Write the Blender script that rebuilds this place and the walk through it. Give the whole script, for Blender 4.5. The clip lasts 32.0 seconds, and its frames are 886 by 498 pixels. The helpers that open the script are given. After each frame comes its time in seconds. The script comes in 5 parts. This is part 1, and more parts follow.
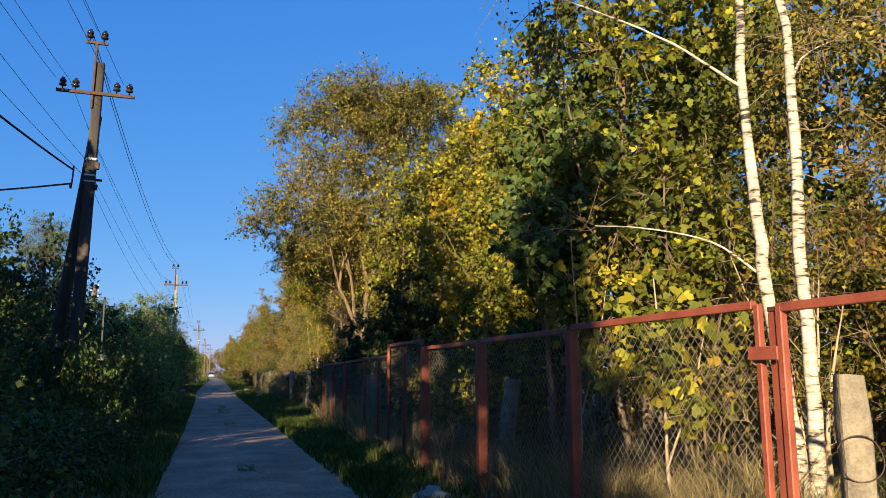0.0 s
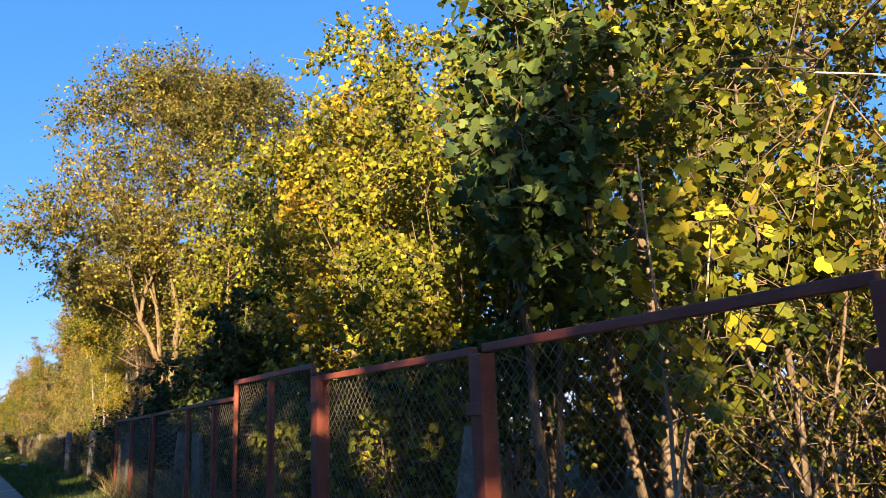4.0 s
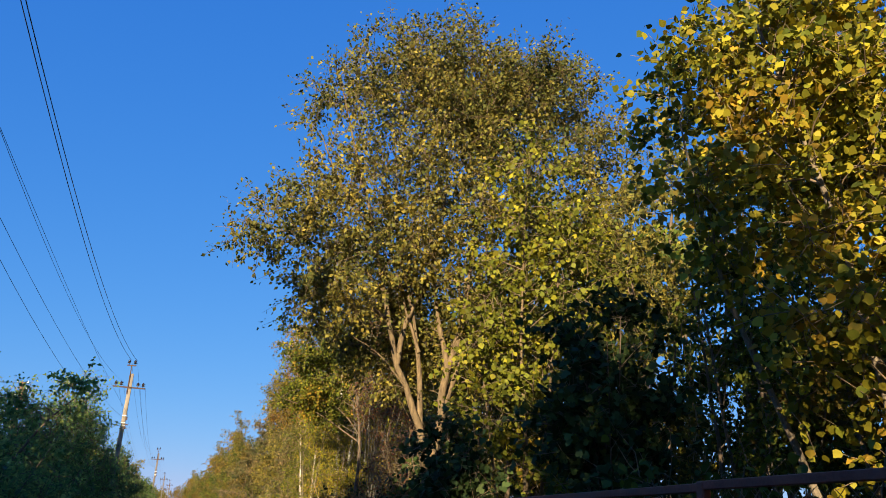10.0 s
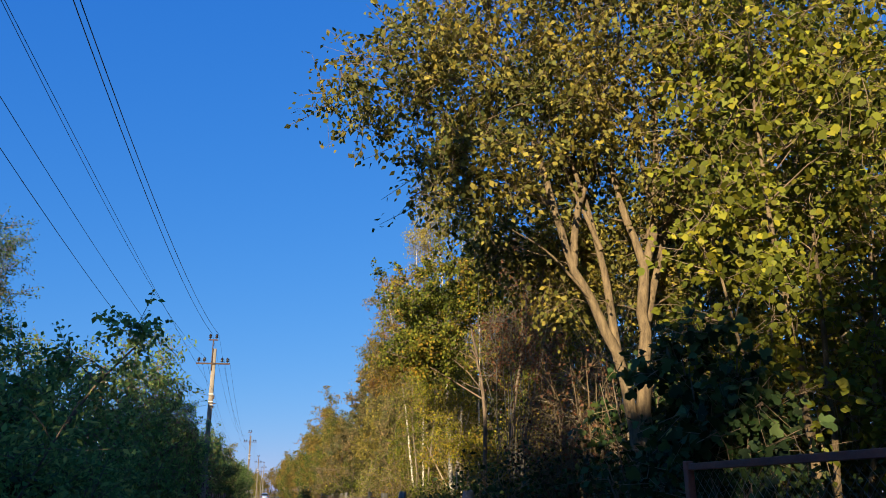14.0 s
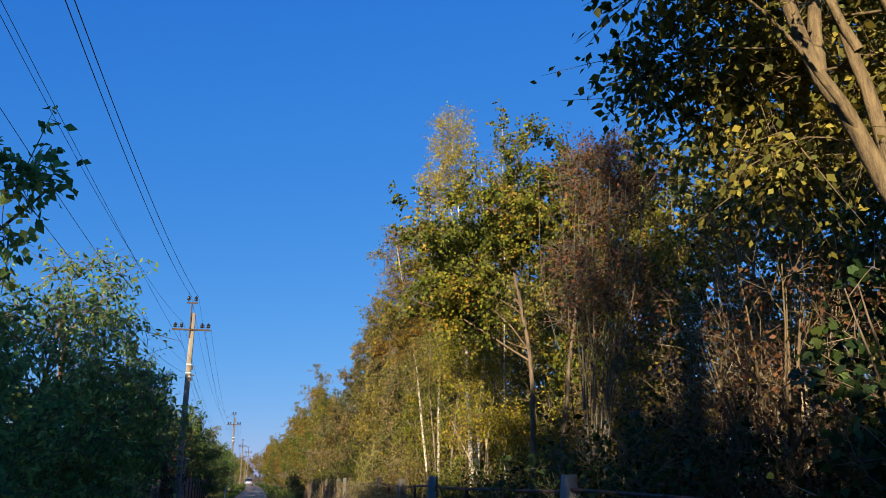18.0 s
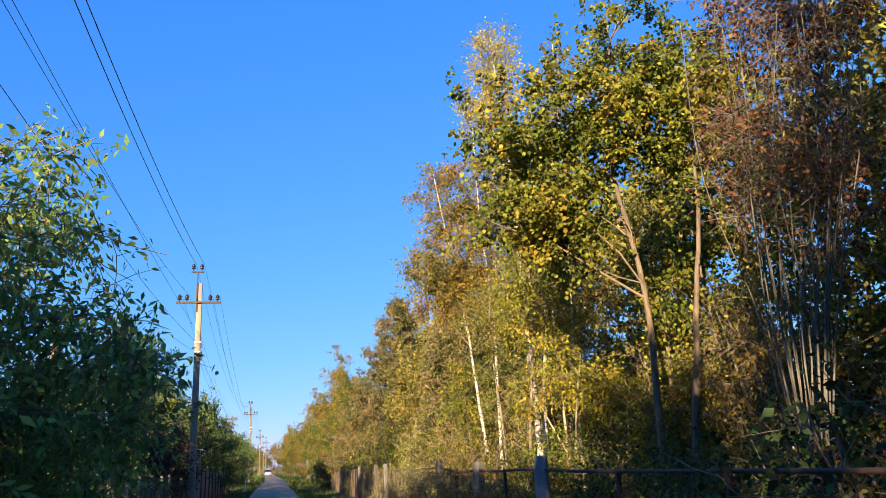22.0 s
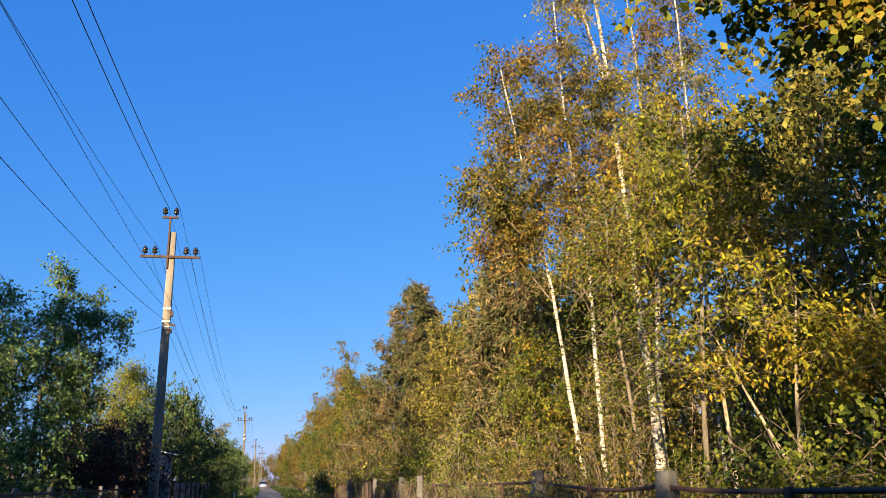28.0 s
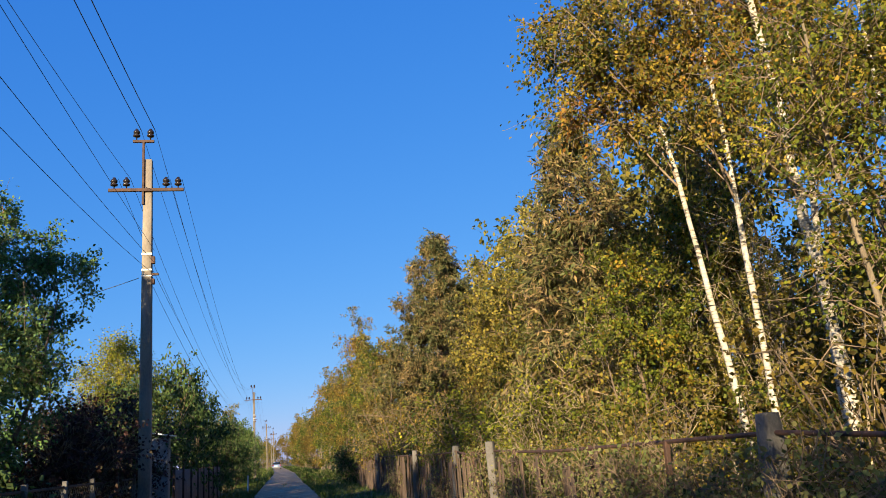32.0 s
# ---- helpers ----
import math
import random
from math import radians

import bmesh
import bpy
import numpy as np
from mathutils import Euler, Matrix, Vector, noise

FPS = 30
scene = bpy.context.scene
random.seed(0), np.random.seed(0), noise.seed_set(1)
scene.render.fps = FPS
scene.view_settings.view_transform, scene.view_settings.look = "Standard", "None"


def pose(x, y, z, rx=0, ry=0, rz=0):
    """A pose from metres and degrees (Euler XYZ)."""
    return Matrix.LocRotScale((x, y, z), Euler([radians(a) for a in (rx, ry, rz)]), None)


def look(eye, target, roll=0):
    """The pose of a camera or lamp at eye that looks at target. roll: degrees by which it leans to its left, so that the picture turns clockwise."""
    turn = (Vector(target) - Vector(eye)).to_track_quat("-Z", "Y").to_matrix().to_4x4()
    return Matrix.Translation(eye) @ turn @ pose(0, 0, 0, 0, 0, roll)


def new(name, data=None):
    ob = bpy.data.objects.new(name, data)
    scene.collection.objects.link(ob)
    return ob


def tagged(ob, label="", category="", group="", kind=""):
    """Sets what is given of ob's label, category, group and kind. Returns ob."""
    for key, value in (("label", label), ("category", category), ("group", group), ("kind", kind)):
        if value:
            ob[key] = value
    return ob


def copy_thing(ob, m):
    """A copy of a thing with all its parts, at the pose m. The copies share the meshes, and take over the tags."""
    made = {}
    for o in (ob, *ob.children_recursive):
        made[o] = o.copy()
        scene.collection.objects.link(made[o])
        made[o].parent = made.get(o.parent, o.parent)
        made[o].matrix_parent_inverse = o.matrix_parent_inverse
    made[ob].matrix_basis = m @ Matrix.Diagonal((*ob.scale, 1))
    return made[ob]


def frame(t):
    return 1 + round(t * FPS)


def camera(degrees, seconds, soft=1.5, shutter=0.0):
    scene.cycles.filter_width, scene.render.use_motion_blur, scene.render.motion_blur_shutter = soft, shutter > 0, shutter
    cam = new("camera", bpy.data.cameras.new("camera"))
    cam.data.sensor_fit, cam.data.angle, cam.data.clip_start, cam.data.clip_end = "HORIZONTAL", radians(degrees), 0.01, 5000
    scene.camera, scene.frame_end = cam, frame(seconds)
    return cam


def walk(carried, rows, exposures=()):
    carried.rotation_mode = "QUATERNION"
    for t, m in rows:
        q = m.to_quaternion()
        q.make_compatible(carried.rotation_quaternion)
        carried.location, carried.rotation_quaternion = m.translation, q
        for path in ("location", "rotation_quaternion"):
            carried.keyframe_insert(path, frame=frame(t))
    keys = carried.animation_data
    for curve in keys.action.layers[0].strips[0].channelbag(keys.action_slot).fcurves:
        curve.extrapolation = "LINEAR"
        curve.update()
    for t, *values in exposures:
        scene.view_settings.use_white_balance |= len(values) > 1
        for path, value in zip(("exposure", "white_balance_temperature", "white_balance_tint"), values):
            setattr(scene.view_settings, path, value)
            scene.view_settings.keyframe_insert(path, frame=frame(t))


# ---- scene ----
cam = camera(60.4, 32.0, soft=0.5)
EXPOSURES = [(0, 1.34, 6650, 11), (2.5, 1.32, 6650, 11), (4.5, 2.17, 7500, 17), (5, 2.17, 7570, 18), (6, 2.52, 7700, 20), (7, 2.3, 7700, 19.3), (8, 2.1, 7700, 18.7), (9, 2.12, 7700, 18), (10, 1.32, 6600, 10), (11, 1.24, 6520, 10), (15.5, 1.17, 6190, 9), (18.5, 1.12, 6150, 9), (19, 1.47, 6700, 11), (24.5, 1.86, 6680, 11.8), (27, 1.37, 6600, 11), (28, 1.49, 6590, 10.8), (29, 1.5, 6580, 10.6), (30, 1.22, 6570, 10.4), (31, 1.44, 6560, 10.2), (32, 1.37, 6550, 10)]
PATH = [
    (0, (0.218, -0.273, 1.517), (0.774, 1.622, 1.834), -0.2),
    (0.5, (0.212, 0.42, 1.544), (0.944, 2.238, 1.943), 1.1),
    (1, (0.265, 1.002, 1.559), (1.118, 2.756, 2.003), -0.1),
    (1.5, (0.352, 1.483, 1.537), (1.049, 3.303, 1.987), -0.4),
    (2, (0.411, 2.031, 1.52), (1.284, 3.79, 1.901), -1.6),
    (2.5, (0.469, 2.617, 1.511), (1.412, 4.338, 1.897), -2.4),
    (4.5, (0.71, 5.231, 1.457), (1.768, 6.86, 1.933), -2.3),
    (5, (0.738, 5.928, 1.474), (1.843, 7.514, 1.988), -2.3),
    (5.5, (0.775, 6.598, 1.482), (1.892, 8.189, 1.953), -1.5),
    (6, (0.774, 7.32, 1.499), (1.815, 8.948, 2.014), -0.3),
    (6.5, (0.75, 8.001, 1.523), (1.736, 9.658, 2.056), 1.1),
    (7, (0.738, 8.64, 1.534), (1.675, 10.332, 2.045), 1.0),
    (7.5, (0.745, 9.219, 1.493), (1.622, 10.933, 2.033), 1.3),
    (8, (0.754, 9.784, 1.454), (1.603, 11.527, 1.945), -0.4),
    (8.5, (0.753, 10.371, 1.457), (1.612, 12.116, 1.924), -0.3),
    (9, (0.724, 10.985, 1.453), (1.704, 12.648, 1.975), 0.2),
    (9.5, (0.659, 11.624, 1.477), (1.411, 13.369, 2.103), 1.7),
    (10, (0.594, 12.253, 1.491), (1.149, 14.047, 2.179), 3.5),
    (10.5, (0.552, 12.856, 1.492), (1.045, 14.669, 2.178), 3.6),
    (11, (0.523, 13.443, 1.479), (0.97, 15.319, 2.01), 0.6),
    (11.5, (0.5, 14.045, 1.471), (0.973, 15.925, 1.963), -2.2),
    (12, (0.439, 14.69, 1.464), (0.874, 16.57, 1.99), -2.5),
    (12.5, (0.438, 15.334, 1.458), (1.019, 17.186, 1.94), -3.7),
    (13, (0.434, 16.024, 1.49), (0.927, 17.865, 2.096), -1.7),
    (13.5, (0.426, 16.705, 1.518), (0.841, 18.557, 2.149), -0.0),
    (14, (0.422, 17.354, 1.527), (0.82, 19.216, 2.138), 0.1),
    (14.5, (0.405, 17.962, 1.528), (0.87, 19.817, 2.115), -1.6),
    (15, (0.387, 18.58, 1.526), (0.888, 20.422, 2.123), -3.1),
    (15.5, (0.37, 19.225, 1.521), (0.844, 21.08, 2.098), -1.2),
    (17.5, (0.334, 21.823, 1.5), (0.919, 23.654, 2.053), -0.4),
    (18, (0.325, 22.456, 1.508), (0.76, 24.32, 2.088), 0.4),
    (18.5, (0.3, 23.079, 1.516), (0.58, 24.965, 2.118), 0.3),
    (19, (0.287, 23.654, 1.51), (0.608, 25.541, 2.088), -1.1),
    (19.5, (0.288, 24.19, 1.492), (0.675, 26.073, 2.041), -2.8),
    (20, (0.26, 24.744, 1.483), (0.572, 26.643, 2.028), -1.9),
    (20.5, (0.227, 25.325, 1.48), (0.673, 27.197, 2.025), -2.9),
    (21, (0.177, 25.939, 1.487), (0.538, 27.827, 2.038), -2.8),
    (21.5, (0.124, 26.56, 1.498), (0.546, 28.445, 2.015), -2.8),
    (22, (0.079, 27.191, 1.516), (0.499, 29.07, 2.057), -2.0),
    (22.5, (0.05, 27.815, 1.531), (0.388, 29.702, 2.101), -1.3),
    (23, (0.042, 28.422, 1.535), (0.385, 30.297, 2.142), -1.0),
    (23.5, (0.043, 29.005, 1.52), (0.447, 30.875, 2.104), -0.9),
    (24, (0.063, 29.549, 1.492), (0.506, 31.43, 2.008), -1.1),
    (24.5, (0.067, 30.145, 1.479), (0.404, 32.049, 1.992), -1.0),
    (26.5, (0.176, 32.65, 1.486), (0.658, 34.481, 2.128), -2.3),
    (27, (0.208, 33.276, 1.486), (0.624, 35.14, 2.08), -1.2),
    (27.5, (0.231, 33.923, 1.487), (0.764, 35.763, 2.064), -1.8),
    (28, (0.224, 34.571, 1.491), (0.64, 36.441, 2.067), -1.0),
    (28.5, (0.176, 35.228, 1.5), (0.675, 37.086, 2.048), -1.9),
    (29, (0.11, 35.88, 1.512), (0.429, 37.767, 2.093), -1.2),
    (29.5, (0.05, 36.501, 1.523), (0.243, 38.407, 2.096), -0.7),
    (30, (0.019, 37.053, 1.523), (0.2, 38.963, 2.087), -2.0),
    (30.5, (-0.023, 37.592, 1.512), (0.179, 39.522, 1.999), -2.8),
    (31, (-0.047, 38.147, 1.5), (0.26, 40.056, 2.009), -4.5),
    (31.5, (-0.039, 38.735, 1.498), (0.214, 40.646, 2.031), -4.5),
    (32, (0.029, 39.27, 1.489), (0.453, 41.158, 1.995), -4.5),
]
walk(cam, [(t, look(eye, target, roll)) for t, eye, target, roll in PATH], EXPOSURES)

# ---------------------------------------------------------------- light
SUN_AZ, SUN_EL = radians(31), radians(13)      # the light travels forward and to the right of the lane
world = bpy.data.worlds.new("sky")
scene.world = world
world.use_nodes = True
wn = world.node_tree.nodes
sky = wn.new("ShaderNodeTexSky")
sky.sky_type, sky.sun_disc = "NISHITA", False
sky.sun_elevation, sky.sun_rotation = SUN_EL, radians(180) + SUN_AZ
sky.air_density, sky.dust_density, sky.ozone_density = 1.0, 0.0, 4.0
wn["Background"].inputs["Strength"].default_value = 0.051
split, merge = wn.new("ShaderNodeSeparateColor"), wn.new("ShaderNodeCombineColor")
world.node_tree.links.new(sky.outputs[0], split.inputs[0])
for band, (power, gain) in enumerate(((1.08, 0.535), (0.6, 1.45), (0.28, 4.3))):      # deep clear autumn blue, paler and greyer low down
    curve, scale = wn.new("ShaderNodeMath"), wn.new("ShaderNodeMath")
    curve.operation, scale.operation = "POWER", "MULTIPLY"
    curve.inputs[1].default_value, scale.inputs[1].default_value = power, gain
    world.node_tree.links.new(split.outputs[band], curve.inputs[0])
    world.node_tree.links.new(curve.outputs[0], scale.inputs[0])
    world.node_tree.links.new(scale.outputs[0], merge.inputs[band])
world.node_tree.links.new(merge.outputs[0], wn["Background"].inputs[0])
sun = new("sun", bpy.data.lights.new("sun", "SUN"))
sun.data.energy, sun.data.angle, sun.data.color = 4.6, radians(0.55), (1.0, 0.82, 0.53)
SUN_DIR = Vector((math.sin(SUN_AZ) * math.cos(SUN_EL), math.cos(SUN_AZ) * math.cos(SUN_EL), -math.sin(SUN_EL)))
sun.matrix_world = SUN_DIR.to_track_quat("-Z", "Y").to_matrix().to_4x4()


# ---------------------------------------------------------------- materials
def material(name, rough=0.8, metal=0.0):
    m = bpy.data.materials.new(name)
    m.use_nodes = True
    b = m.node_tree.nodes["Principled BSDF"]
    b.inputs["Roughness"].default_value, b.inputs["Metallic"].default_value = rough, metal
    return m, m.node_tree.nodes, m.node_tree.links, b


def ramp(nodes, stops):
    r = nodes.new("ShaderNodeValToRGB")
    e = r.color_ramp.elements
    while len(e) < len(stops):
        e.new(0.5)
    for el, (p, c) in zip(e, stops):
        el.position, el.color = p, (*c, 1)
    return r


def surface(name, dark, light, scale=6.0, fine=60.0, rough=0.85, metal=0.0, bump=0.3, stretch=(1, 1, 1), spots=None, per_object=0.0, grain=0.45):
    """Two scales of noise between two colours, with fine relief."""
    m, n, l, b = material(name, rough, metal)
    co = n.new("ShaderNodeTexCoord")
    mp = n.new("ShaderNodeMapping")
    mp.inputs["Scale"].default_value = stretch
    l.new(co.outputs["Object"], mp.inputs[0])
    a, f = n.new("ShaderNodeTexNoise"), n.new("ShaderNodeTexNoise")
    a.inputs["Scale"].default_value, f.inputs["Scale"].default_value = scale, fine
    a.inputs["Detail"].default_value, f.inputs["Detail"].default_value = 5, 4
    l.new(mp.outputs[0], a.inputs[0]), l.new(mp.outputs[0], f.inputs[0])
    mix = n.new("ShaderNodeMath")
    mix.operation = "MULTIPLY_ADD"
    mix.inputs[1].default_value = grain
    level = n.new("ShaderNodeMath")
    level.operation, level.inputs[1].default_value = "SUBTRACT", 0.5 * (grain - 0.45)
    l.new(a.outputs[0], level.inputs[0])
    l.new(f.outputs[0], mix.inputs[0]), l.new(level.outputs[0], mix.inputs[2])
    last = mix.outputs[0]
    if per_object:
        oi, pm = n.new("ShaderNodeObjectInfo"), n.new("ShaderNodeMath")
        pm.operation, pm.inputs[1].default_value = "MULTIPLY_ADD", per_object
        l.new(oi.outputs["Random"], pm.inputs[0]), l.new(last, pm.inputs[2])
        last = pm.outputs[0]
    stops = [(0.45, dark), (0.95, light)]
    if spots:
        stops.append((1.0, spots))
    r = ramp(n, stops)
    l.new(last, r.inputs[0]), l.new(r.outputs[0], b.inputs["Base Color"])
    if bump:
        bp = n.new("ShaderNodeBump")
        bp.inputs["Strength"].default_value, bp.inputs["Distance"].default_value = bump, 0.02
        l.new(mix.outputs[0], bp.inputs["Height"]), l.new(bp.outputs[0], b.inputs["Normal"])
    return m


def birch_bark(name):
    m, n, l, b = material(name, 0.75)
    co, mp = n.new("ShaderNodeTexCoord"), n.new("ShaderNodeMapping")
    mp.inputs["Scale"].default_value = (5, 5, 22)
    l.new(co.outputs["Object"], mp.inputs[0])
    marks, wide = n.new("ShaderNodeTexNoise"), n.new("ShaderNodeTexNoise")
    marks.inputs["Scale"].default_value, marks.inputs["Detail"].default_value = 1.6, 6
    wide.inputs["Scale"].default_value, wide.inputs["Detail"].default_value = 2.2, 4
    l.new(mp.outputs[0], marks.inputs[0]), l.new(co.outputs["Object"], wide.inputs[0])
    add = n.new("ShaderNodeMath")
    add.operation, add.inputs[1].default_value = "MULTIPLY_ADD", 0.55
    l.new(wide.outputs[0], add.inputs[0]), l.new(marks.outputs[0], add.inputs[2])
    r = ramp(n, [(0.62, (0.025, 0.022, 0.02)), (0.68, (0.25, 0.205, 0.15)), (0.76, (0.43, 0.375, 0.29)), (0.95, (0.6, 0.54, 0.44))])
    l.new(add.outputs[0], r.inputs[0]), l.new(r.outputs[0], b.inputs["Base Color"])
    bp = n.new("ShaderNodeBump")
    bp.inputs["Strength"].default_value, bp.inputs["Distance"].default_value = 0.5, 0.01
    l.new(marks.outputs[0], bp.inputs["Height"]), l.new(bp.outputs[0], b.inputs["Normal"])
    return m


def foliage(name, colours, translucent=0.35, rough=0.6, patch=0.7, gain=0.8):
    """Each leaf has its own shade and age; clumps drift between the colours."""
    m, n, l, b = material(name, rough)
    b.inputs["Specular IOR Level"].default_value = 0.18
    geo, co = n.new("ShaderNodeNewGeometry"), n.new("ShaderNodeTexCoord")
    no = n.new("ShaderNodeTexNoise")
    no.inputs["Scale"].default_value, no.inputs["Detail"].default_value = 0.75, 3
    l.new(co.outputs["Object"], no.inputs[0])
    m1, m2 = n.new("ShaderNodeMath"), n.new("ShaderNodeMath")
    m1.operation = m2.operation = "MULTIPLY_ADD"
    m1.inputs[1].default_value, m1.inputs[2].default_value = 2.2 * patch, -1.1 * patch + 0.5 * (1 - patch) + 0.18 * patch
    l.new(no.outputs[0], m1.inputs[0])
    m2.inputs[1].default_value = 0.6
    l.new(geo.outputs["Random Per Island"], m2.inputs[0]), l.new(m1.outputs[0], m2.inputs[2])
    k = len(colours) - 1
    r = ramp(n, [(0.08 + 0.84 * i / k, c) for i, c in enumerate(colours)])
    l.new(m2.outputs[0], r.inputs[0])
    age, span, tone = n.new("ShaderNodeTexWhiteNoise"), n.new("ShaderNodeMapRange"), n.new("ShaderNodeVectorMath")
    age.noise_dimensions, tone.operation = "1D", "SCALE"
    l.new(geo.outputs["Random Per Island"], age.inputs["W"]), l.new(age.outputs["Value"], span.inputs[0])
    span.inputs[3].default_value, span.inputs[4].default_value = 0.42 * gain, 1.55 * gain
    l.new(r.outputs[0], tone.inputs[0]), l.new(span.outputs[0], tone.inputs["Scale"])
    l.new(tone.outputs[0], b.inputs["Base Color"])
    tr, mx = n.new("ShaderNodeBsdfTranslucent"), n.new("ShaderNodeMixShader")
    l.new(tone.outputs[0], tr.inputs[0])
    mx.inputs[0].default_value = translucent
    l.new(b.outputs[0], mx.inputs[1]), l.new(tr.outputs[0], mx.inputs[2])
    l.new(mx.outputs[0], n["Material Output"].inputs[0])
    return m


G1, G2, G3 = (0.04, 0.062, 0.012), (0.09, 0.12, 0.017), (0.15, 0.17, 0.023)
Y1, Y2, Y3 = (0.22, 0.23, 0.025), (0.42, 0.36, 0.03), (0.46, 0.28, 0.03)
B1, B2 = (0.20, 0.11, 0.03), (0.33, 0.15, 0.035)
LEAF = dict(
    maple=foliage("maple_leaf", [G1, G2, G2, G3, G3, Y1, Y2]),
    yellow=foliage("yellow_leaf", [G2, G3, Y1, Y2, Y2, Y3]),
    lime=foliage("lime_leaf", [G1, G3, Y1, Y1, Y2]),
    willow=foliage("willow_leaf", [(0.07, 0.095, 0.02), (0.12, 0.13, 0.03), (0.19, 0.18, 0.04), (0.28, 0.24, 0.045), (0.38, 0.29, 0.05)]),
    birch=foliage("birch_leaf", [G1, G2, (0.15, 0.14, 0.025), (0.26, 0.19, 0.03), (0.36, 0.26, 0.03), B2]),
    gold=foliage("gold_leaf", [(0.25, 0.2, 0.03), Y2, Y2, (0.6, 0.45, 0.08)]),
    oak=foliage("oak_leaf", [G1, G2, G2, G3, Y1, Y1, (0.38, 0.24, 0.03)]),
    rust=foliage("rust_leaf", [(0.08, 0.045, 0.03), (0.14, 0.07, 0.04), (0.2, 0.085, 0.045), (0.3, 0.13, 0.05)]),
    brown=foliage("brown_leaf", [G2, (0.15, 0.13, 0.03), (0.19, 0.13, 0.035), (0.28, 0.2, 0.04), (0.36, 0.25, 0.045)]),
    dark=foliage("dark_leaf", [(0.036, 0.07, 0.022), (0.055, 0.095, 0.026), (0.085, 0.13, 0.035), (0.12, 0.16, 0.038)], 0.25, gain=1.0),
    orchard=foliage("orchard_leaf", [(0.06, 0.11, 0.032), (0.085, 0.15, 0.045), (0.12, 0.19, 0.055), (0.18, 0.23, 0.06)], 0.35, gain=1.25),
    plumgreen=foliage("plum_tree_leaf", [(0.07, 0.13, 0.035), (0.1, 0.17, 0.05), (0.15, 0.22, 0.06), (0.24, 0.27, 0.07)], 0.6, gain=1.55),
    # near-black leaves: deep shade is put into the colour
    shade=foliage("deep_shade_leaf", [(0.018, 0.035, 0.012), (0.025, 0.05, 0.015), (0.045, 0.07, 0.02), (0.08, 0.1, 0.024)], 0.2, gain=1.1),
    green=foliage("green_leaf", [(0.05, 0.08, 0.018), (0.06, 0.1, 0.022), G2, G3, Y1], 0.3),
    plum=foliage("plum_leaf", [(0.03, 0.015, 0.014), (0.06, 0.025, 0.022), (0.05, 0.05, 0.02)], 0.25, gain=1.3),
    needle=foliage("needle", [(0.05, 0.07, 0.025), (0.09, 0.105, 0.035), (0.16, 0.14, 0.05), (0.3, 0.2, 0.085)], 0.12),
    thuja=foliage("thuja_leaf", [G3, (0.22, 0.24, 0.03), Y1, (0.32, 0.32, 0.03), Y2], 0.25),
    vine=foliage("vine_leaf", [(0.09, 0.12, 0.035), (0.14, 0.17, 0.055), (0.2, 0.2, 0.07), (0.3, 0.26, 0.09)], 0.45, gain=1.0),
    grass=foliage("grass_blade", [(0.04, 0.09, 0.015), (0.07, 0.13, 0.02), (0.12, 0.17, 0.03), (0.3, 0.26, 0.1)], 0.3),
    straw=foliage("dry_grass", [(0.16, 0.13, 0.05), (0.33, 0.25, 0.11), (0.45, 0.35, 0.17), (0.2, 0.17, 0.05)], 0.3),
)
BARK = dict(
    birch=birch_bark("birch_bark"),
    grey=surface("grey_bark", (0.09, 0.07, 0.05), (0.28, 0.22, 0.15), 5, 40, 0.9, bump=0.8, stretch=(3, 3, 0.7)),
    brown=surface("brown_bark", (0.06, 0.042, 0.028), (0.22, 0.155, 0.1), 6, 45, 0.9, bump=0.8, stretch=(3, 3, 0.7)),
    pine=surface("pine_bark", (0.1, 0.055, 0.03), (0.3, 0.16, 0.08), 6, 40, 0.9, bump=0.8, stretch=(2, 2, 0.7)),
    ash=surface("ash_grey_bark", (0.055, 0.046, 0.037), (0.19, 0.16, 0.125), 5, 40, 0.9, bump=0.4, stretch=(3, 3, 0.7)),
    pale=surface("pale_stem_bark", (0.2, 0.15, 0.1), (0.5, 0.39, 0.26), 5, 40, 0.85, bump=0.4, stretch=(3, 3, 0.7)),
    tan=surface("tan_bark", (0.065, 0.043, 0.024), (0.24, 0.168, 0.088), 7, 40, 0.9, bump=0.9, stretch=(3, 3, 0.7)),
    twig=surface("twig_bark", (0.10, 0.07, 0.045), (0.30, 0.21, 0.13), 4, 40, 0.85, bump=0.2),
)
M_RED = surface("rust_red_paint", (0.17, 0.038, 0.023), (0.33, 0.088, 0.051), 4, 70, 0.55, bump=0.25, spots=(0.1, 0.04, 0.025))
M_WIRE = surface("galvanised_wire", (0.13, 0.11, 0.085), (0.38, 0.33, 0.25), 20, 90, 0.5, 0.3, bump=0)
M_CABLE = surface("black_cable", (0.02, 0.022, 0.026), (0.05, 0.05, 0.055), 8, 60, 0.6, bump=0)
M_CONC = surface("weathered_concrete", (0.15, 0.122, 0.095), (0.33, 0.275, 0.21), 3, 40, 0.9, bump=0.5, spots=(0.4, 0.34, 0.265), stretch=(1, 1, 0.4))
M_CONCB = surface("brown_concrete", (0.09, 0.075, 0.06), (0.18, 0.15, 0.12), 3, 40, 0.9, bump=0.5, stretch=(1, 1, 0.4))
M_CONCD = surface("dark_concrete", (0.07, 0.065, 0.06), (0.17, 0.155, 0.14), 3, 40, 0.9, bump=0.5)
# pole and strut colour, darkened for the tree shade they stand in
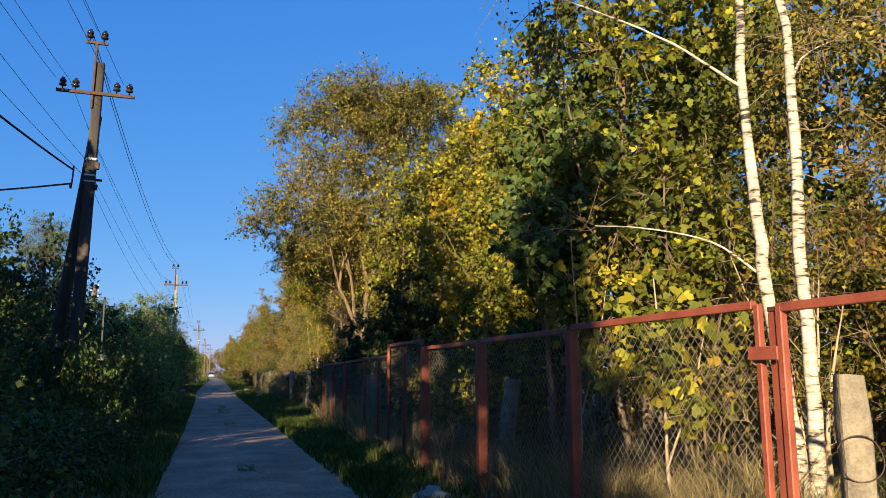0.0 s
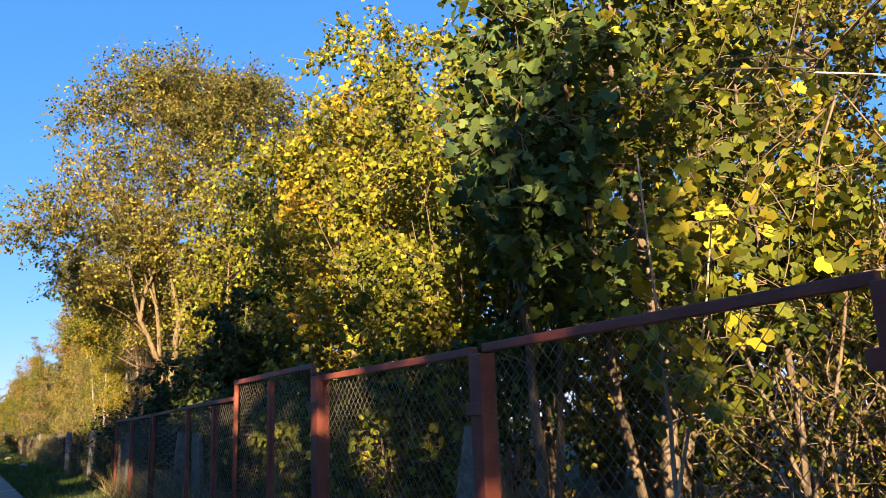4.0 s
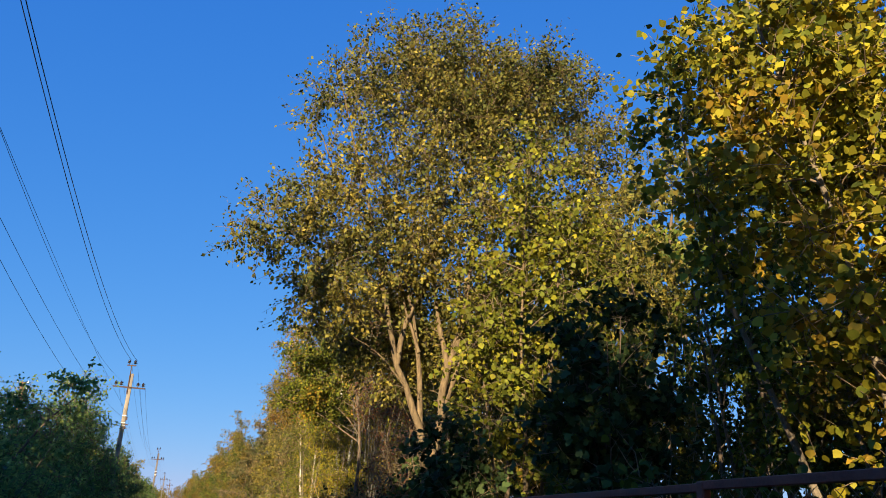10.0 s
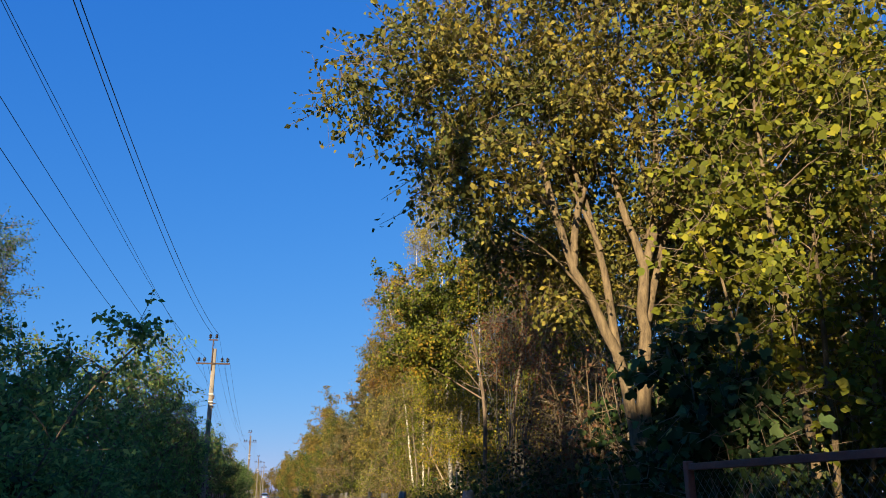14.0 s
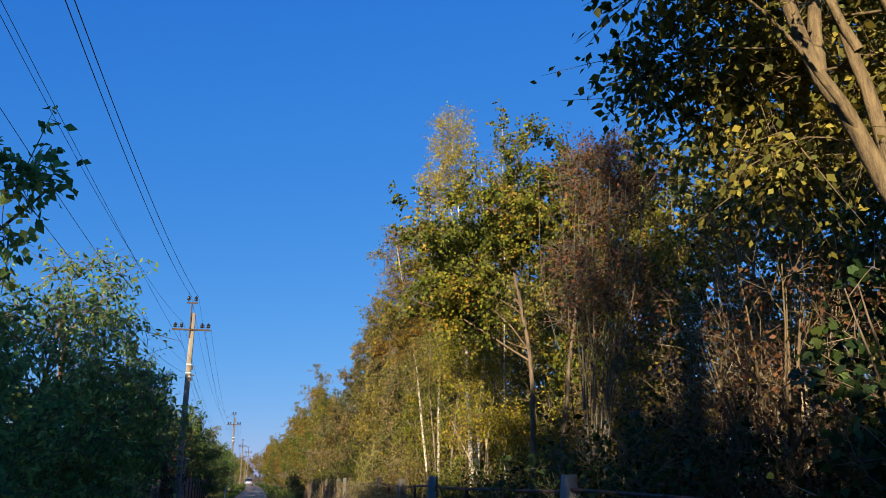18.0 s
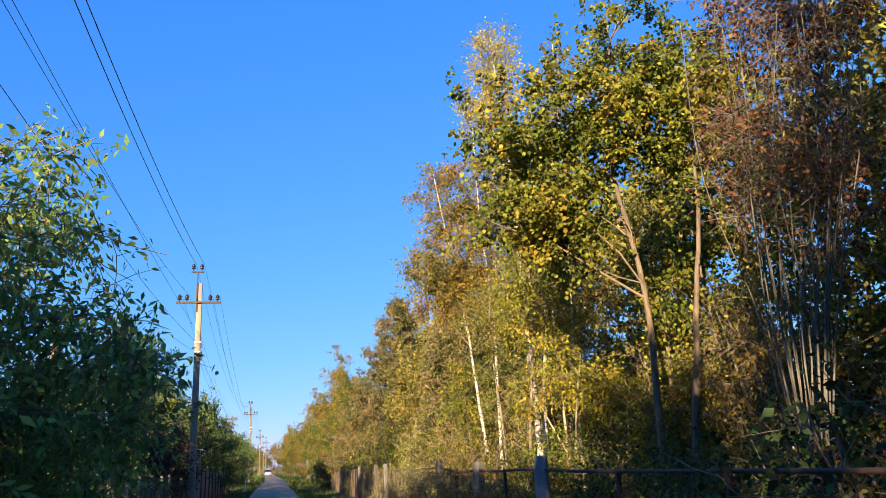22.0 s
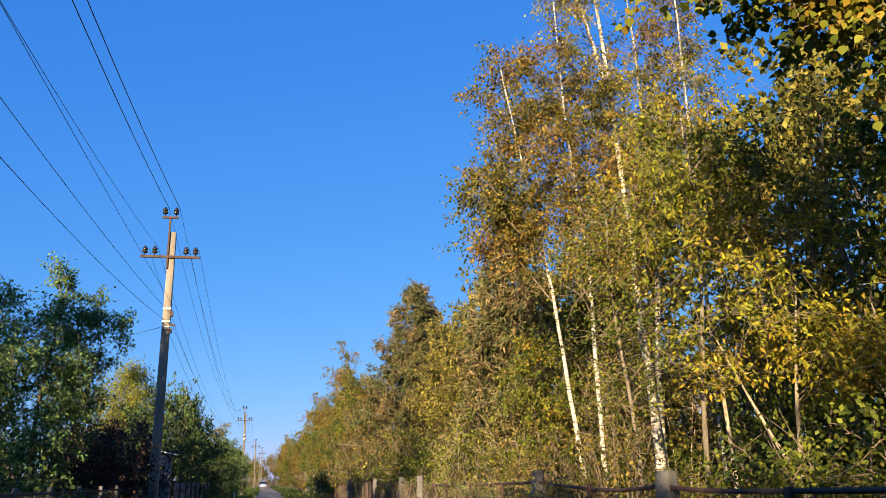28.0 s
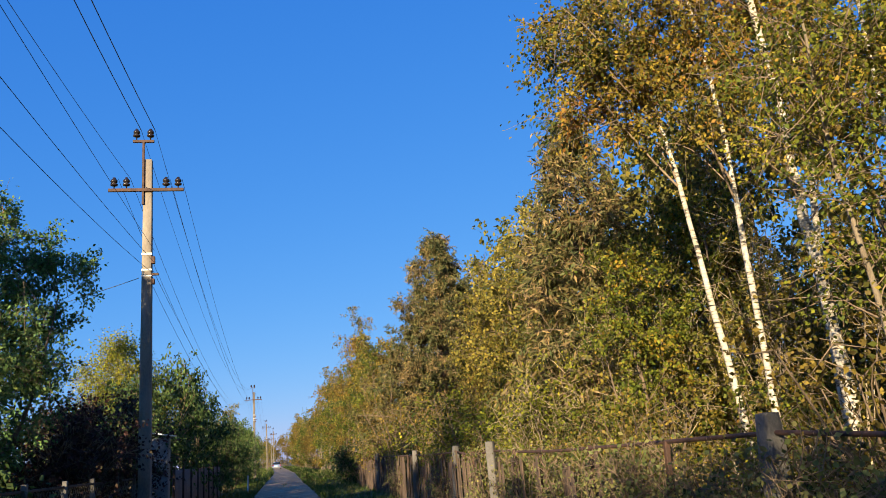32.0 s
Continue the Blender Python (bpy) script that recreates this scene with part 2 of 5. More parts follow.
M_POLE_SHADED = surface("shaded_pole_dark", (0.022, 0.018, 0.015), (0.075, 0.06, 0.048), 3, 40, 0.8, bump=0.5, stretch=(3, 3, 0.4))
M_STONE = surface("lichen_concrete", (0.12, 0.1, 0.075), (0.31, 0.265, 0.19), 9, 60, 0.95, bump=0.8, spots=(0.2, 0.22, 0.12))
M_IRON = surface("rusted_iron", (0.035, 0.022, 0.018), (0.11, 0.055, 0.035), 8, 60, 0.75, 0.2, bump=0.3)
M_INSUL = surface("brown_porcelain", (0.012, 0.009, 0.008), (0.035, 0.025, 0.02), 5, 30, 0.22, bump=0)
M_WHITE = surface("white_band_paint", (0.55, 0.54, 0.5), (0.8, 0.79, 0.75), 6, 40, 0.7, bump=0.1)
M_ROAD = surface("gravelled_asphalt", (0.205, 0.138, 0.087), (0.49, 0.355, 0.225), 1.1, 34, 0.95, bump=1.0, spots=(0.6, 0.48, 0.34), grain=1.2)
M_SOIL = surface("verge_soil", (0.035, 0.05, 0.012), (0.13, 0.12, 0.05), 1.3, 25, 0.95, bump=0.6)
M_WOOD = surface("weathered_board", (0.04, 0.028, 0.02), (0.13, 0.085, 0.058), 4, 50, 0.9, bump=0.4, stretch=(4, 4, 0.5), per_object=0.25)
M_TIMBER = surface("brown_timber", (0.09, 0.045, 0.025), (0.24, 0.13, 0.075), 3, 50, 0.85, bump=0.5, stretch=(5, 5, 0.4))
M_SHEET = surface("brown_sheet_metal", (0.14, 0.065, 0.05), (0.24, 0.12, 0.09), 1.5, 50, 0.5, bump=0.05)
M_GREY = surface("grey_paint", (0.1, 0.1, 0.1), (0.27, 0.265, 0.26), 3, 50, 0.6, bump=0.1)
M_ROOF = surface("zinc_sheet", (0.45, 0.5, 0.58), (0.66, 0.7, 0.76), 3, 50, 0.4, 0.4, bump=0.05)
M_CAR = surface("pale_blue_car_paint", (0.2, 0.3, 0.46), (0.27, 0.38, 0.55), 2, 30, 0.25, 0.3, bump=0)
M_TYRE = surface("tyre_rubber", (0.012, 0.012, 0.012), (0.03, 0.03, 0.03), 9, 60, 0.85, bump=0.1)
M_GLASS = material("dark_car_glass", 0.06)[0]
M_GLASS.node_tree.nodes["Principled BSDF"].inputs["Base Color"].default_value = (0.02, 0.025, 0.03, 1)
M_LAMP = material("red_lamp_plastic", 0.2)[0]
M_LAMP.node_tree.nodes["Principled BSDF"].inputs["Base Color"].default_value = (0.35, 0.02, 0.015, 1)
M_BARKROCK = surface("field_stone", (0.16, 0.14, 0.12), (0.42, 0.37, 0.31), 5, 40, 0.9, bump=0.5)


# ---------------------------------------------------------------- mesh tools
def mesh_of(name, v, faces, mat, smooth=False):
    """A mesh from numpy arrays; faces is a list of (count, corners) index arrays."""
    me = bpy.data.meshes.new(name)
    faces = [np.asarray(f, np.int32) for f in faces if len(f)]
    v = np.asarray(v, np.float32)
    me.vertices.add(len(v))
    me.vertices.foreach_set("co", v.ravel())
    loops = np.concatenate([f.ravel() for f in faces])
    sizes = np.concatenate([np.full(len(f), f.shape[1], np.int32) for f in faces])
    me.loops.add(len(loops))
    me.loops.foreach_set("vertex_index", loops)
    me.polygons.add(len(sizes))
    me.polygons.foreach_set("loop_start", np.r_[0, np.cumsum(sizes)[:-1]].astype(np.int32))
    me.polygons.foreach_set("loop_total", sizes)
    if smooth:
        me.polygons.foreach_set("use_smooth", np.ones(len(sizes), bool))
    me.materials.append(mat)
    me.update(calc_edges=True)
    return me


def part(name, bm, mat, parent=None, label="", smooth=False):
    """One mesh object, from a bmesh or a mesh, under a thing or a part."""
    if isinstance(bm, bmesh.types.BMesh):
        me = bpy.data.meshes.new(name)
        bm.to_mesh(me)
        bm.free()
        me.materials.append(mat)
        if smooth:
            me.polygons.foreach_set("use_smooth", np.ones(len(me.polygons), bool))
    else:
        me = bm
    ob = new(name, me)
    ob.parent = parent
    return tagged(ob, label)


def thing(name, at, label, category, group="", kind=""):
    ob = new(name)
    ob.empty_display_size = 0.2
    ob.matrix_basis = pose(*at)
    return tagged(ob, label, category, group, kind)


def box(size, at=(0, 0, 0), bevel=0.006, bm=None, turn=None):
    """A bevelled box with its middle at the given place."""
    own = bmesh.new()
    bmesh.ops.create_cube(own, size=1)
    bmesh.ops.scale(own, vec=size, verts=own.verts)
    if bevel:
        bmesh.ops.bevel(own, geom=own.edges[:], offset=bevel, segments=1, affect="EDGES")
    if turn is not None:
        bmesh.ops.transform(own, matrix=turn, verts=own.verts)
    bmesh.ops.translate(own, vec=at, verts=own.verts)
    if bm is None:
        return own
    me = bpy.data.meshes.new("joined")
    own.to_mesh(me)
    own.free()
    bm.from_mesh(me)
    bpy.data.meshes.remove(me)
    return bm


def lathe(profile, sides=14):
    """A turned solid from (radius, height) pairs."""
    a = np.linspace(0, 2 * np.pi, sides, endpoint=False)
    v = np.array([[r * np.cos(t), r * np.sin(t), z] for r, z in profile for t in a])
    q = [[i * sides + j, i * sides + (j + 1) % sides, (i + 1) * sides + (j + 1) % sides, (i + 1) * sides + j] for i in range(len(profile) - 1) for j in range(sides)]
    caps = [list(range(sides))[::-1], [(len(profile) - 1) * sides + j for j in range(sides)]]
    return v, [np.array(q), np.array(caps)]


def unit(a):
    return a / np.maximum(np.linalg.norm(a, axis=-1, keepdims=True), 1e-9)


def tubes(p, r, sides):
    """Vertices and quads of many tubes at once: p (n, k, 3), r (n, k)."""
    n, k, _ = p.shape
    t = np.empty_like(p)
    t[:, 1:-1], t[:, 0], t[:, -1] = p[:, 2:] - p[:, :-2], p[:, 1] - p[:, 0], p[:, -1] - p[:, -2]
    t = unit(t)
    ref = np.where(np.abs(t[:, :1, 2:]) > 0.8, np.array([1.0, 0.2, 0.0]), np.array([0.1, 0.2, 1.0]))
    u = unit(np.cross(t, np.broadcast_to(ref, t.shape)))
    w = np.cross(t, u)
    a = np.linspace(0, 2 * np.pi, sides, endpoint=False)
    ring = u[:, :, None] * np.cos(a)[:, None] + w[:, :, None] * np.sin(a)[:, None]
    v = (p[:, :, None] + ring * r[:, :, None, None]).reshape(-1, 3)
    base = (np.arange(n)[:, None, None] * k + np.arange(k - 1)[None, :, None]) * sides
    j = np.arange(sides)
    j2 = (j + 1) % sides
    q = np.stack([base + j, base + j2, base + sides + j2, base + sides + j], -1).reshape(-1, 4)
    return v, q


def join(parts):
    vs, qs, off = [], [], 0
    for v, q in parts:
        vs.append(v)
        qs.append(q + off)
        off += len(v)
    return np.concatenate(vs), np.concatenate(qs)


SHAPES = dict(
    plain=[(0, 0), (0.34, 0.45), (0, 1), (-0.34, 0.45)],
    round=[(0, 0), (0.36, 0.16), (0.48, 0.5), (0, 1), (-0.48, 0.5), (-0.36, 0.16)],
    long=[(0, 0), (0.21, 0.4), (0, 1), (-0.21, 0.4)],
    needle=[(0, 0), (0.11, 0.5), (0, 1), (-0.11, 0.5)],
    maple=[(0, 0), (0.3, 0.02), (0.55, 0.3), (0.28, 0.42), (0.34, 0.75), (0, 1), (-0.34, 0.75), (-0.28, 0.42), (-0.55, 0.3), (-0.3, 0.02)],
)


def leaves(c, axis, size, rng, shape="plain", curl=0.18):
    """Folded leaves at the places c that point along axis."""
    n = len(c)
    s = np.array(SHAPES[shape])
    face = unit(rng.normal(size=(n, 3)) * 0.75 + np.array([-0.25, -0.35, 0.55]))
    side = unit(np.cross(axis, face))
    up = np.cross(side, axis)
    lift = curl * np.abs(s[:, 0]) - 0.12 * s[:, 1] ** 2
    v = c[:, None] + size[:, None, None] * (side[:, None] * s[:, 0, None] + axis[:, None] * s[:, 1, None] + up[:, None] * lift[:, None])
    f = np.arange(n * len(s)).reshape(n, len(s))
    return v.reshape(-1, 3), f


def smooth_line(pts, k):
    """k points along a Catmull-Rom curve through pts."""
    p = np.asarray(pts, float)
    if len(p) == 2:
        return p[0] + (p[1] - p[0]) * np.linspace(0, 1, k)[:, None]
    e = np.vstack([2 * p[0] - p[1], p, 2 * p[-1] - p[-2]])
    t = np.linspace(0, len(p) - 1 - 1e-6, k)
    i = t.astype(int)
    f = (t - i)[:, None]
    a, b, c, d = e[i], e[i + 1], e[i + 2], e[i + 3]
    return 0.5 * (2 * b + (c - a) * f + (2 * a - 5 * b + 4 * c - d) * f**2 + (3 * b - a - 3 * c + d) * f**3)


def tree(name, label, at, stems, clumps, leaf, bark, count, size, seed, shape="plain", twigs=6, twig_len=0.55, droop=0.0, limb=0.35, bare=0.0, category="tree", group="", spread=0.06, rise=0.35, twig_bark="twig", sides=4):
    """A tree from stems (points from its foot, foot radius, top radius) and clumps
    (middle x, y, z, radii x, y, z, limbs) that its limbs reach out to."""
    rng = np.random.default_rng(seed)
    root = thing(name, (at[0], at[1], 0), label, category, group)
    stem_tubes, samples, radii = [], [], []
    for pts, r0, r1 in stems:
        k = max(6, 4 * len(pts))
        line = smooth_line(pts, k)
        line[1:-1] += rng.normal(size=(k - 2, 3)) * r0 * 0.12
        f = np.linspace(0, 1, k)
        r = r0 + (r1 - r0) * f**0.8
        r[0] *= 1.3 if pts[0][2] < 0.2 else 1.0
        stem_tubes.append(tubes(line[None], r[None] * (1 + rng.normal(size=(1, k)) * 0.04), 9))
        fine = smooth_line(pts, 40)
        samples.append(fine[8:])
        radii.append(np.linspace(r0, r1, 40)[8:])
    v, q = join(stem_tubes)
    part("trunk", mesh_of("trunk", v, [q], BARK[bark], True), None, root)
    samples, radii = np.concatenate(samples), np.concatenate(radii)
    ends = []
    for cx, cy, cz, rx, ry, rz, n in clumps:
        d = unit(rng.normal(size=(n, 3)))
        ends.append(np.array([cx, cy, cz]) + d * np.array([rx, ry, rz]) * rng.random((n, 1)) ** 0.42)
    ends = np.concatenate(ends)
    ends[:, 2] = np.maximum(ends[:, 2], 0.25)
    def reach(ends, samples, radii, thin):
        """Limbs that leave the nearest wood below and bow out to their ends."""
        flat = np.linalg.norm(ends[:, None, :2] - samples[None, :, :2], axis=-1)
        cost = flat + np.abs(samples[None, :, 2] - ends[:, None, 2] + rise * flat) * 1.3 + rng.random(flat.shape) * 0.35
        pick = cost.argmin(1)
        a = samples[pick]
        gap = np.linalg.norm(ends - a, axis=1, keepdims=True)
        f = np.linspace(0, 1, 6)[None, :, None]
        bow = np.zeros_like(a)
        bow[:, 2] = gap[:, 0] * (0.14 - 0.3 * droop)
        bow += rng.normal(size=a.shape) * gap * 0.1
        line = a[:, None] * (1 - f) + ends[:, None] * f + bow[:, None] * (4 * f * (1 - f)) + rng.normal(size=(len(a), 6, 3)) * gap[:, None] * 0.025 * f
        r0 = np.minimum(radii[pick] * limb * 1.5, thin + 0.0075 * gap[:, 0])
        return line, np.maximum(r0[:, None] * (1 - 0.75 * f[0, :, 0]), 0.0035)

    rng.shuffle(ends)
    lead = max(4, len(ends) // 4)
    line, r = reach(ends[:lead], samples, radii, 0.008)
    more = np.concatenate([samples, line[:, 1:].reshape(-1, 3)])
    line2, r2 = reach(ends[lead:], more, np.concatenate([radii, r[:, 1:].ravel() * 2]), 0.004)
    line, r = np.concatenate([line, line2]), np.concatenate([r, r2])
    gap = np.linalg.norm(line[:, -1] - line[:, 0], axis=1, keepdims=True)
    wood = [tubes(line, r, sides)]
    if twigs:
        k = len(ends) * twigs
        own = np.repeat(np.arange(len(ends)), twigs)
        u = 0.35 + 0.65 * rng.random(k) ** 0.7
        seg = np.minimum((u * 5).astype(int), 4)
        w = (u * 5 - seg)[:, None]
        s = line[own, seg] * (1 - w) + line[own, seg + 1] * w
        d = unit(unit(line[own, 5] - line[own, 3]) * 0.7 + rng.normal(size=(k, 3)) * 0.75 + np.array([0, 0, 0.25 - 1.3 * droop]))
        length = twig_len * (0.45 + 0.9 * rng.random(k))
        g = np.array([0, 0.5, 1.0])[None, :, None]
        sag = np.zeros((k, 3, 3))
        sag[:, :, 2] = -(0.08 + 0.5 * droop) * length[:, None] * g[:, :, 0] ** 2
        tw = s[:, None] + d[:, None] * length[:, None, None] * g + sag + rng.normal(size=(k, 3, 3)) * 0.03 * g
        wood.append(tubes(tw[:: 3 if sides == 3 else 1], (np.array([0.006, 0.0045, 0.002]) * (0.7 + 0.6 * rng.random((k, 1))))[:: 3 if sides == 3 else 1], 3))
    else:
        tw = line[:, 3:]
        length = gap[:, 0] * 0.4
        k = len(ends)
    v, q = join(wood)
    tagged(part("branchwork", mesh_of("branchwork", v, [q], BARK[twig_bark], False), None, root), kind="stuff")
    if count:
        live = np.flatnonzero(rng.random(k) >= bare)
        which = rng.choice(live, count)
        u = rng.random(count) ** 0.75 * 2
        seg = np.minimum(u.astype(int), 1)
        w = (u - seg)[:, None]
        c = tw[which, seg] * (1 - w) + tw[which, seg + 1] * w
        c = c + rng.normal(size=(count, 3)) * spread
        ax = unit(unit(tw[which, 2] - tw[which, 0]) * 0.5 + rng.normal(size=(count, 3)) * 0.6 + np.array([0, 0, -0.45]))
        lv, lf = leaves(c, ax, size * (0.6 + 0.65 * rng.random(count)), rng, shape)
        crown = part("crown", mesh_of("crown", lv, [lf], LEAF[leaf]), None, root)
        tagged(crown, kind="stuff")
    return root


def bush(name, label, at, radius, height, leaf, count, size, seed, stems=7, shape="plain", bark="brown", category="shrub", group="", bare=0.0, twigs=6, limbs=50, droop=0.0, squash=1.0, twig_bark="twig", sides=4):
    """A many-stemmed shrub whose stems fan out from its foot."""
    rng = np.random.default_rng(seed + 900)
    fan = []
    for i in range(stems):
        a = 2 * math.pi * (i + 0.6 * rng.random()) / stems
        lean = radius * (0.25 + 0.5 * rng.random())
        h = height * (0.6 + 0.35 * rng.random())
        c, s = math.cos(a), math.sin(a) * squash
        fan.append(([(0.12 * c, 0.12 * s, 0), (0.45 * lean * c, 0.45 * lean * s, h * 0.5), (lean * c, lean * s, h)], 0.018 + 0.009 * height * rng.random(), 0.006))
    low = max(0.3, height * 0.28)
    clumps = [(0, 0, height * 0.6, radius, radius * squash, height * 0.4, limbs), (0, 0, low + 0.1, radius * 0.9, radius * squash * 0.9, low, limbs // 3)]
    return tree(name, label, at, fan, clumps, leaf, bark, count, size, seed, shape, twigs, min(0.5, 0.22 * height + 0.1), droop, 0.5, bare, category, group, rise=0.8, twig_bark=twig_bark, sides=sides)


# ---------------------------------------------------------------- ground and lane
def lane_x(y):
    """Middle of the lane."""
    return float(np.interp(y, [-40, 10, 25, 60, 100, 140, 260], [0.9, 0.74, 0.6, 0.1, 0.08, 0.2, -1.5]))


def ground():
    xs = np.r_[-900, -300, -100, -40, -20, np.arange(-10, 12.1, 0.35), 22, 40, 100, 300, 900]
    ys = np.r_[-500, -150, -60, np.arange(-24, 90, 0.6), np.arange(92, 260, 6), 400, 900]
    v = []
    for y in ys:
        for x in xs:
            off = abs(x - lane_x(y))
            z = -0.06 if off < 1.62 else 0.0
            if off > 1.62 and abs(x) < 14 and -30 < y < 130:
                z += 0.05 * noise.noise((x * 0.8, y * 0.8, 0)) + min(0.09, 0.07 * (off - 1.3)) - 0.03
            v.append((x, y, z))
    nx = len(xs)
    q = [[j * nx + i, j * nx + i + 1, (j + 1) * nx + i + 1, (j + 1) * nx + i] for j in range(len(ys) - 1) for i in range(nx - 1)]
    ob = part("ground", mesh_of("ground", v, [np.array(q)], M_SOIL, True), None)
    tagged(ob, "dark soil verges and meadow beside the lane", "ground", kind="structure")


def lane():
    ys = np.r_[np.arange(-40, -2, 1.0), np.arange(-2, 60, 0.16), np.arange(60, 90, 0.5), np.arange(92, 270, 3)]
    v, cols = [], 13
    for y in ys:
        for i in range(cols):
            f = i / (cols - 1) * 2 - 1
            edge = 1.4 + (0.2 * noise.noise((y * 0.45, f * 3, 4)) + 0.14 * noise.noise((y * 1.3, f * 3, 8)) + 0.1 * noise.noise((y * 3.4, f * 3, 2)) if abs(f) == 1 else 0)
            z = 0.012 - 0.03 * f * f + 0.02 * noise.noise((f * 2, y * 0.4, 9)) - 0.02 * math.exp(-((abs(f) - 0.55) / 0.2) ** 2)
            v.append((lane_x(y) + f * edge, y, z if abs(f) < 1 else -0.02))
    q = [[j * cols + i, j * cols + i + 1, (j + 1) * cols + i + 1, (j + 1) * cols + i] for j in range(len(ys) - 1) for i in range(cols - 1)]
    ob = part("road", mesh_of("road", v, [np.array(q)], M_ROAD, True), None)
    tagged(ob, "narrow grey gravelled asphalt lane with worn wheel tracks", "road", kind="structure")


def grass(name, label, areas, height, seed, mat="grass", width=0.011):
    """Blades strewn over rectangles (x0, x1, y0, y1, count); x counts from the middle of the lane."""
    rng = np.random.default_rng(seed)
    c = []
    for x0, x1, y0, y1, n in areas:
        y = y0 + (y1 - y0) * rng.random(n)
        mid = np.interp(y, [-40, 10, 25, 60, 100, 140, 260], [0.9, 0.74, 0.6, 0.1, 0.08, 0.2, -1.5])
        c.append(np.stack([mid + x0 + (x1 - x0) * rng.random(n), y, np.full(n, -0.01)], 1))
    c = np.concatenate(c)
    n = len(c)
    patch = np.array([noise.noise((x * 0.9, y * 0.9, seed)) for x, y, _ in c])
    h = height * (0.35 + 0.8 * rng.random(n)) * np.clip(1 + 0.9 * patch, 0.3, 1.8)
    d = rng.normal(size=(n, 2)) * 0.45
    tip = np.stack([d[:, 0] * h, d[:, 1] * h, h], 1)
    side = unit(np.stack([rng.normal(size=n), rng.normal(size=n), np.zeros(n)], 1)) * width
    mid = tip * np.array([0.35, 0.35, 0.6])
    v = np.stack([c - side, c + side, c + mid + side * 0.7, c + mid - side * 0.7, c + tip], 1).reshape(-1, 3)
    k = np.arange(n) * 5
    ob = part(name, mesh_of(name, v, [np.stack([k, k + 1, k + 2, k + 3], 1), np.stack([k + 3, k + 2, k + 4], 1)], LEAF[mat]), None)
    tagged(ob, label, "grass", kind="stuff")


ground()
lane()


# ---------------------------------------------------------------- power line
def insulator_mesh():
    prof = [(0.012, -0.07), (0.012, 0.0), (0.035, 0.0), (0.068, 0.012), (0.07, 0.04), (0.04, 0.055), (0.04, 0.068), (0.062, 0.078), (0.064, 0.115), (0.045, 0.14), (0.028, 0.15), (0.03, 0.172), (0.01, 0.18)]
    v, f = lathe(prof, 12)
    return mesh_of("insulator", v, f, M_INSUL, True)


INSUL = insulator_mesh()
ARM_Z, TOP_Z, CONC_Z = 7.6, 8.78, 8.35
SPOTS = [(-0.70, ARM_Z + 0.1), (-0.44, ARM_Z + 0.1), (0.40, ARM_Z + 0.1), (0.66, ARM_Z + 0.1), (-0.24, TOP_Z + 0.1), (0.06, TOP_Z + 0.1)]


def power_pole(at, label, concrete, lean=(0, 0), strut=None, fittings=True):
    root = thing("utility_pole", (*at, 0), label, "utility pole", "poles along the lane")
    root.rotation_euler = (radians(lean[0]), radians(lean[1]), 0)
    v = []
    for z, wx, wy in ((-0.1, 0.125, 0.11), (3, 0.115, 0.1), (6, 0.1, 0.09), (CONC_Z, 0.088, 0.082)):
        for sx, sy in ((-1, -0.86), (-0.86, -1), (0.86, -1), (1, -0.86), (1, 0.86), (0.86, 1), (-0.86, 1), (-1, 0.86)):
            v.append((sx * wx, sy * wy, z))
    q = [[i * 8 + j, i * 8 + (j + 1) % 8, i * 8 + 8 + (j + 1) % 8, i * 8 + 8 + j] for i in range(3) for j in range(8)]
    part("shaft", mesh_of("shaft", v, [np.array(q), np.array([list(range(24, 32))])], concrete), None, root)
    part("top_bracket", box((0.05, 0.05, 1.5), (-0.09, -0.1, TOP_Z - 0.77)), M_IRON, root)
    part("top_plate", box((0.46, 0.05, 0.06), (-0.09, -0.1, TOP_Z), 0.004), M_IRON, root)
    part("crossarm", box((1.6, 0.06, 0.07), (-0.02, -0.115, ARM_Z), 0.004), M_IRON, root)
    for x, z in SPOTS:
        ins = part("insulator", INSUL, None, root)
        ins.location = (x, -0.11, z)
        ins.scale = (1.15, 1.15, 1.15)
    if fittings:
        for z, h in ((6.12, 0.05), (5.76, 0.04), (5.62, 0.03)):
            part("band", box((0.215, 0.2, h), (0, 0, z), 0.002), M_WHITE, root, "white painted steel strap")
        part("cable_clamp", box((0.08, 0.1, 0.16), (0.13, -0.05, 5.98)), M_IRON, root)
        part("cable_clamp", box((0.16, 0.05, 0.05), (0.17, -0.05, 5.66)), M_IRON, root)
        part("cable_clamp", box((0.07, 0.09, 0.12), (0.13, -0.04, 5.5)), M_IRON, root)
    if strut:
        p = np.array([[(0.02, 0.08, 7.15), (strut[0] * 0.5, strut[1] * 0.5, 3.55), (strut[0], strut[1], -0.15)]], float)
        v, q = tubes(p, np.array([[0.1, 0.13, 0.17]]), 8)
        part("strut", mesh_of("strut", v, [q], M_POLE_SHADED), None, root, "weathered leaning strut, coloured dark for tree shade")
    return root


POLES = [(-2.72, -24.0), (-2.72, 17.4), (-2.73, 56.5), (-2.62, 118.5), (-2.7, 186), (-2.9, 262)]
for i, (px, py) in enumerate(POLES):
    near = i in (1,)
    power_pole((px, py), "weathered power pole with a leaning strut, coloured near-black for tree shade" if near else "sunlit concrete power pole with rusty crossarm and black insulators",
               M_POLE_SHADED if near else M_CONCB if i > 2 else M_CONC, lean=((0, 1.0) if near else (0, -0.6) if i == 2 else (0, 0)), strut=(-0.75, 1.3) if near else None)
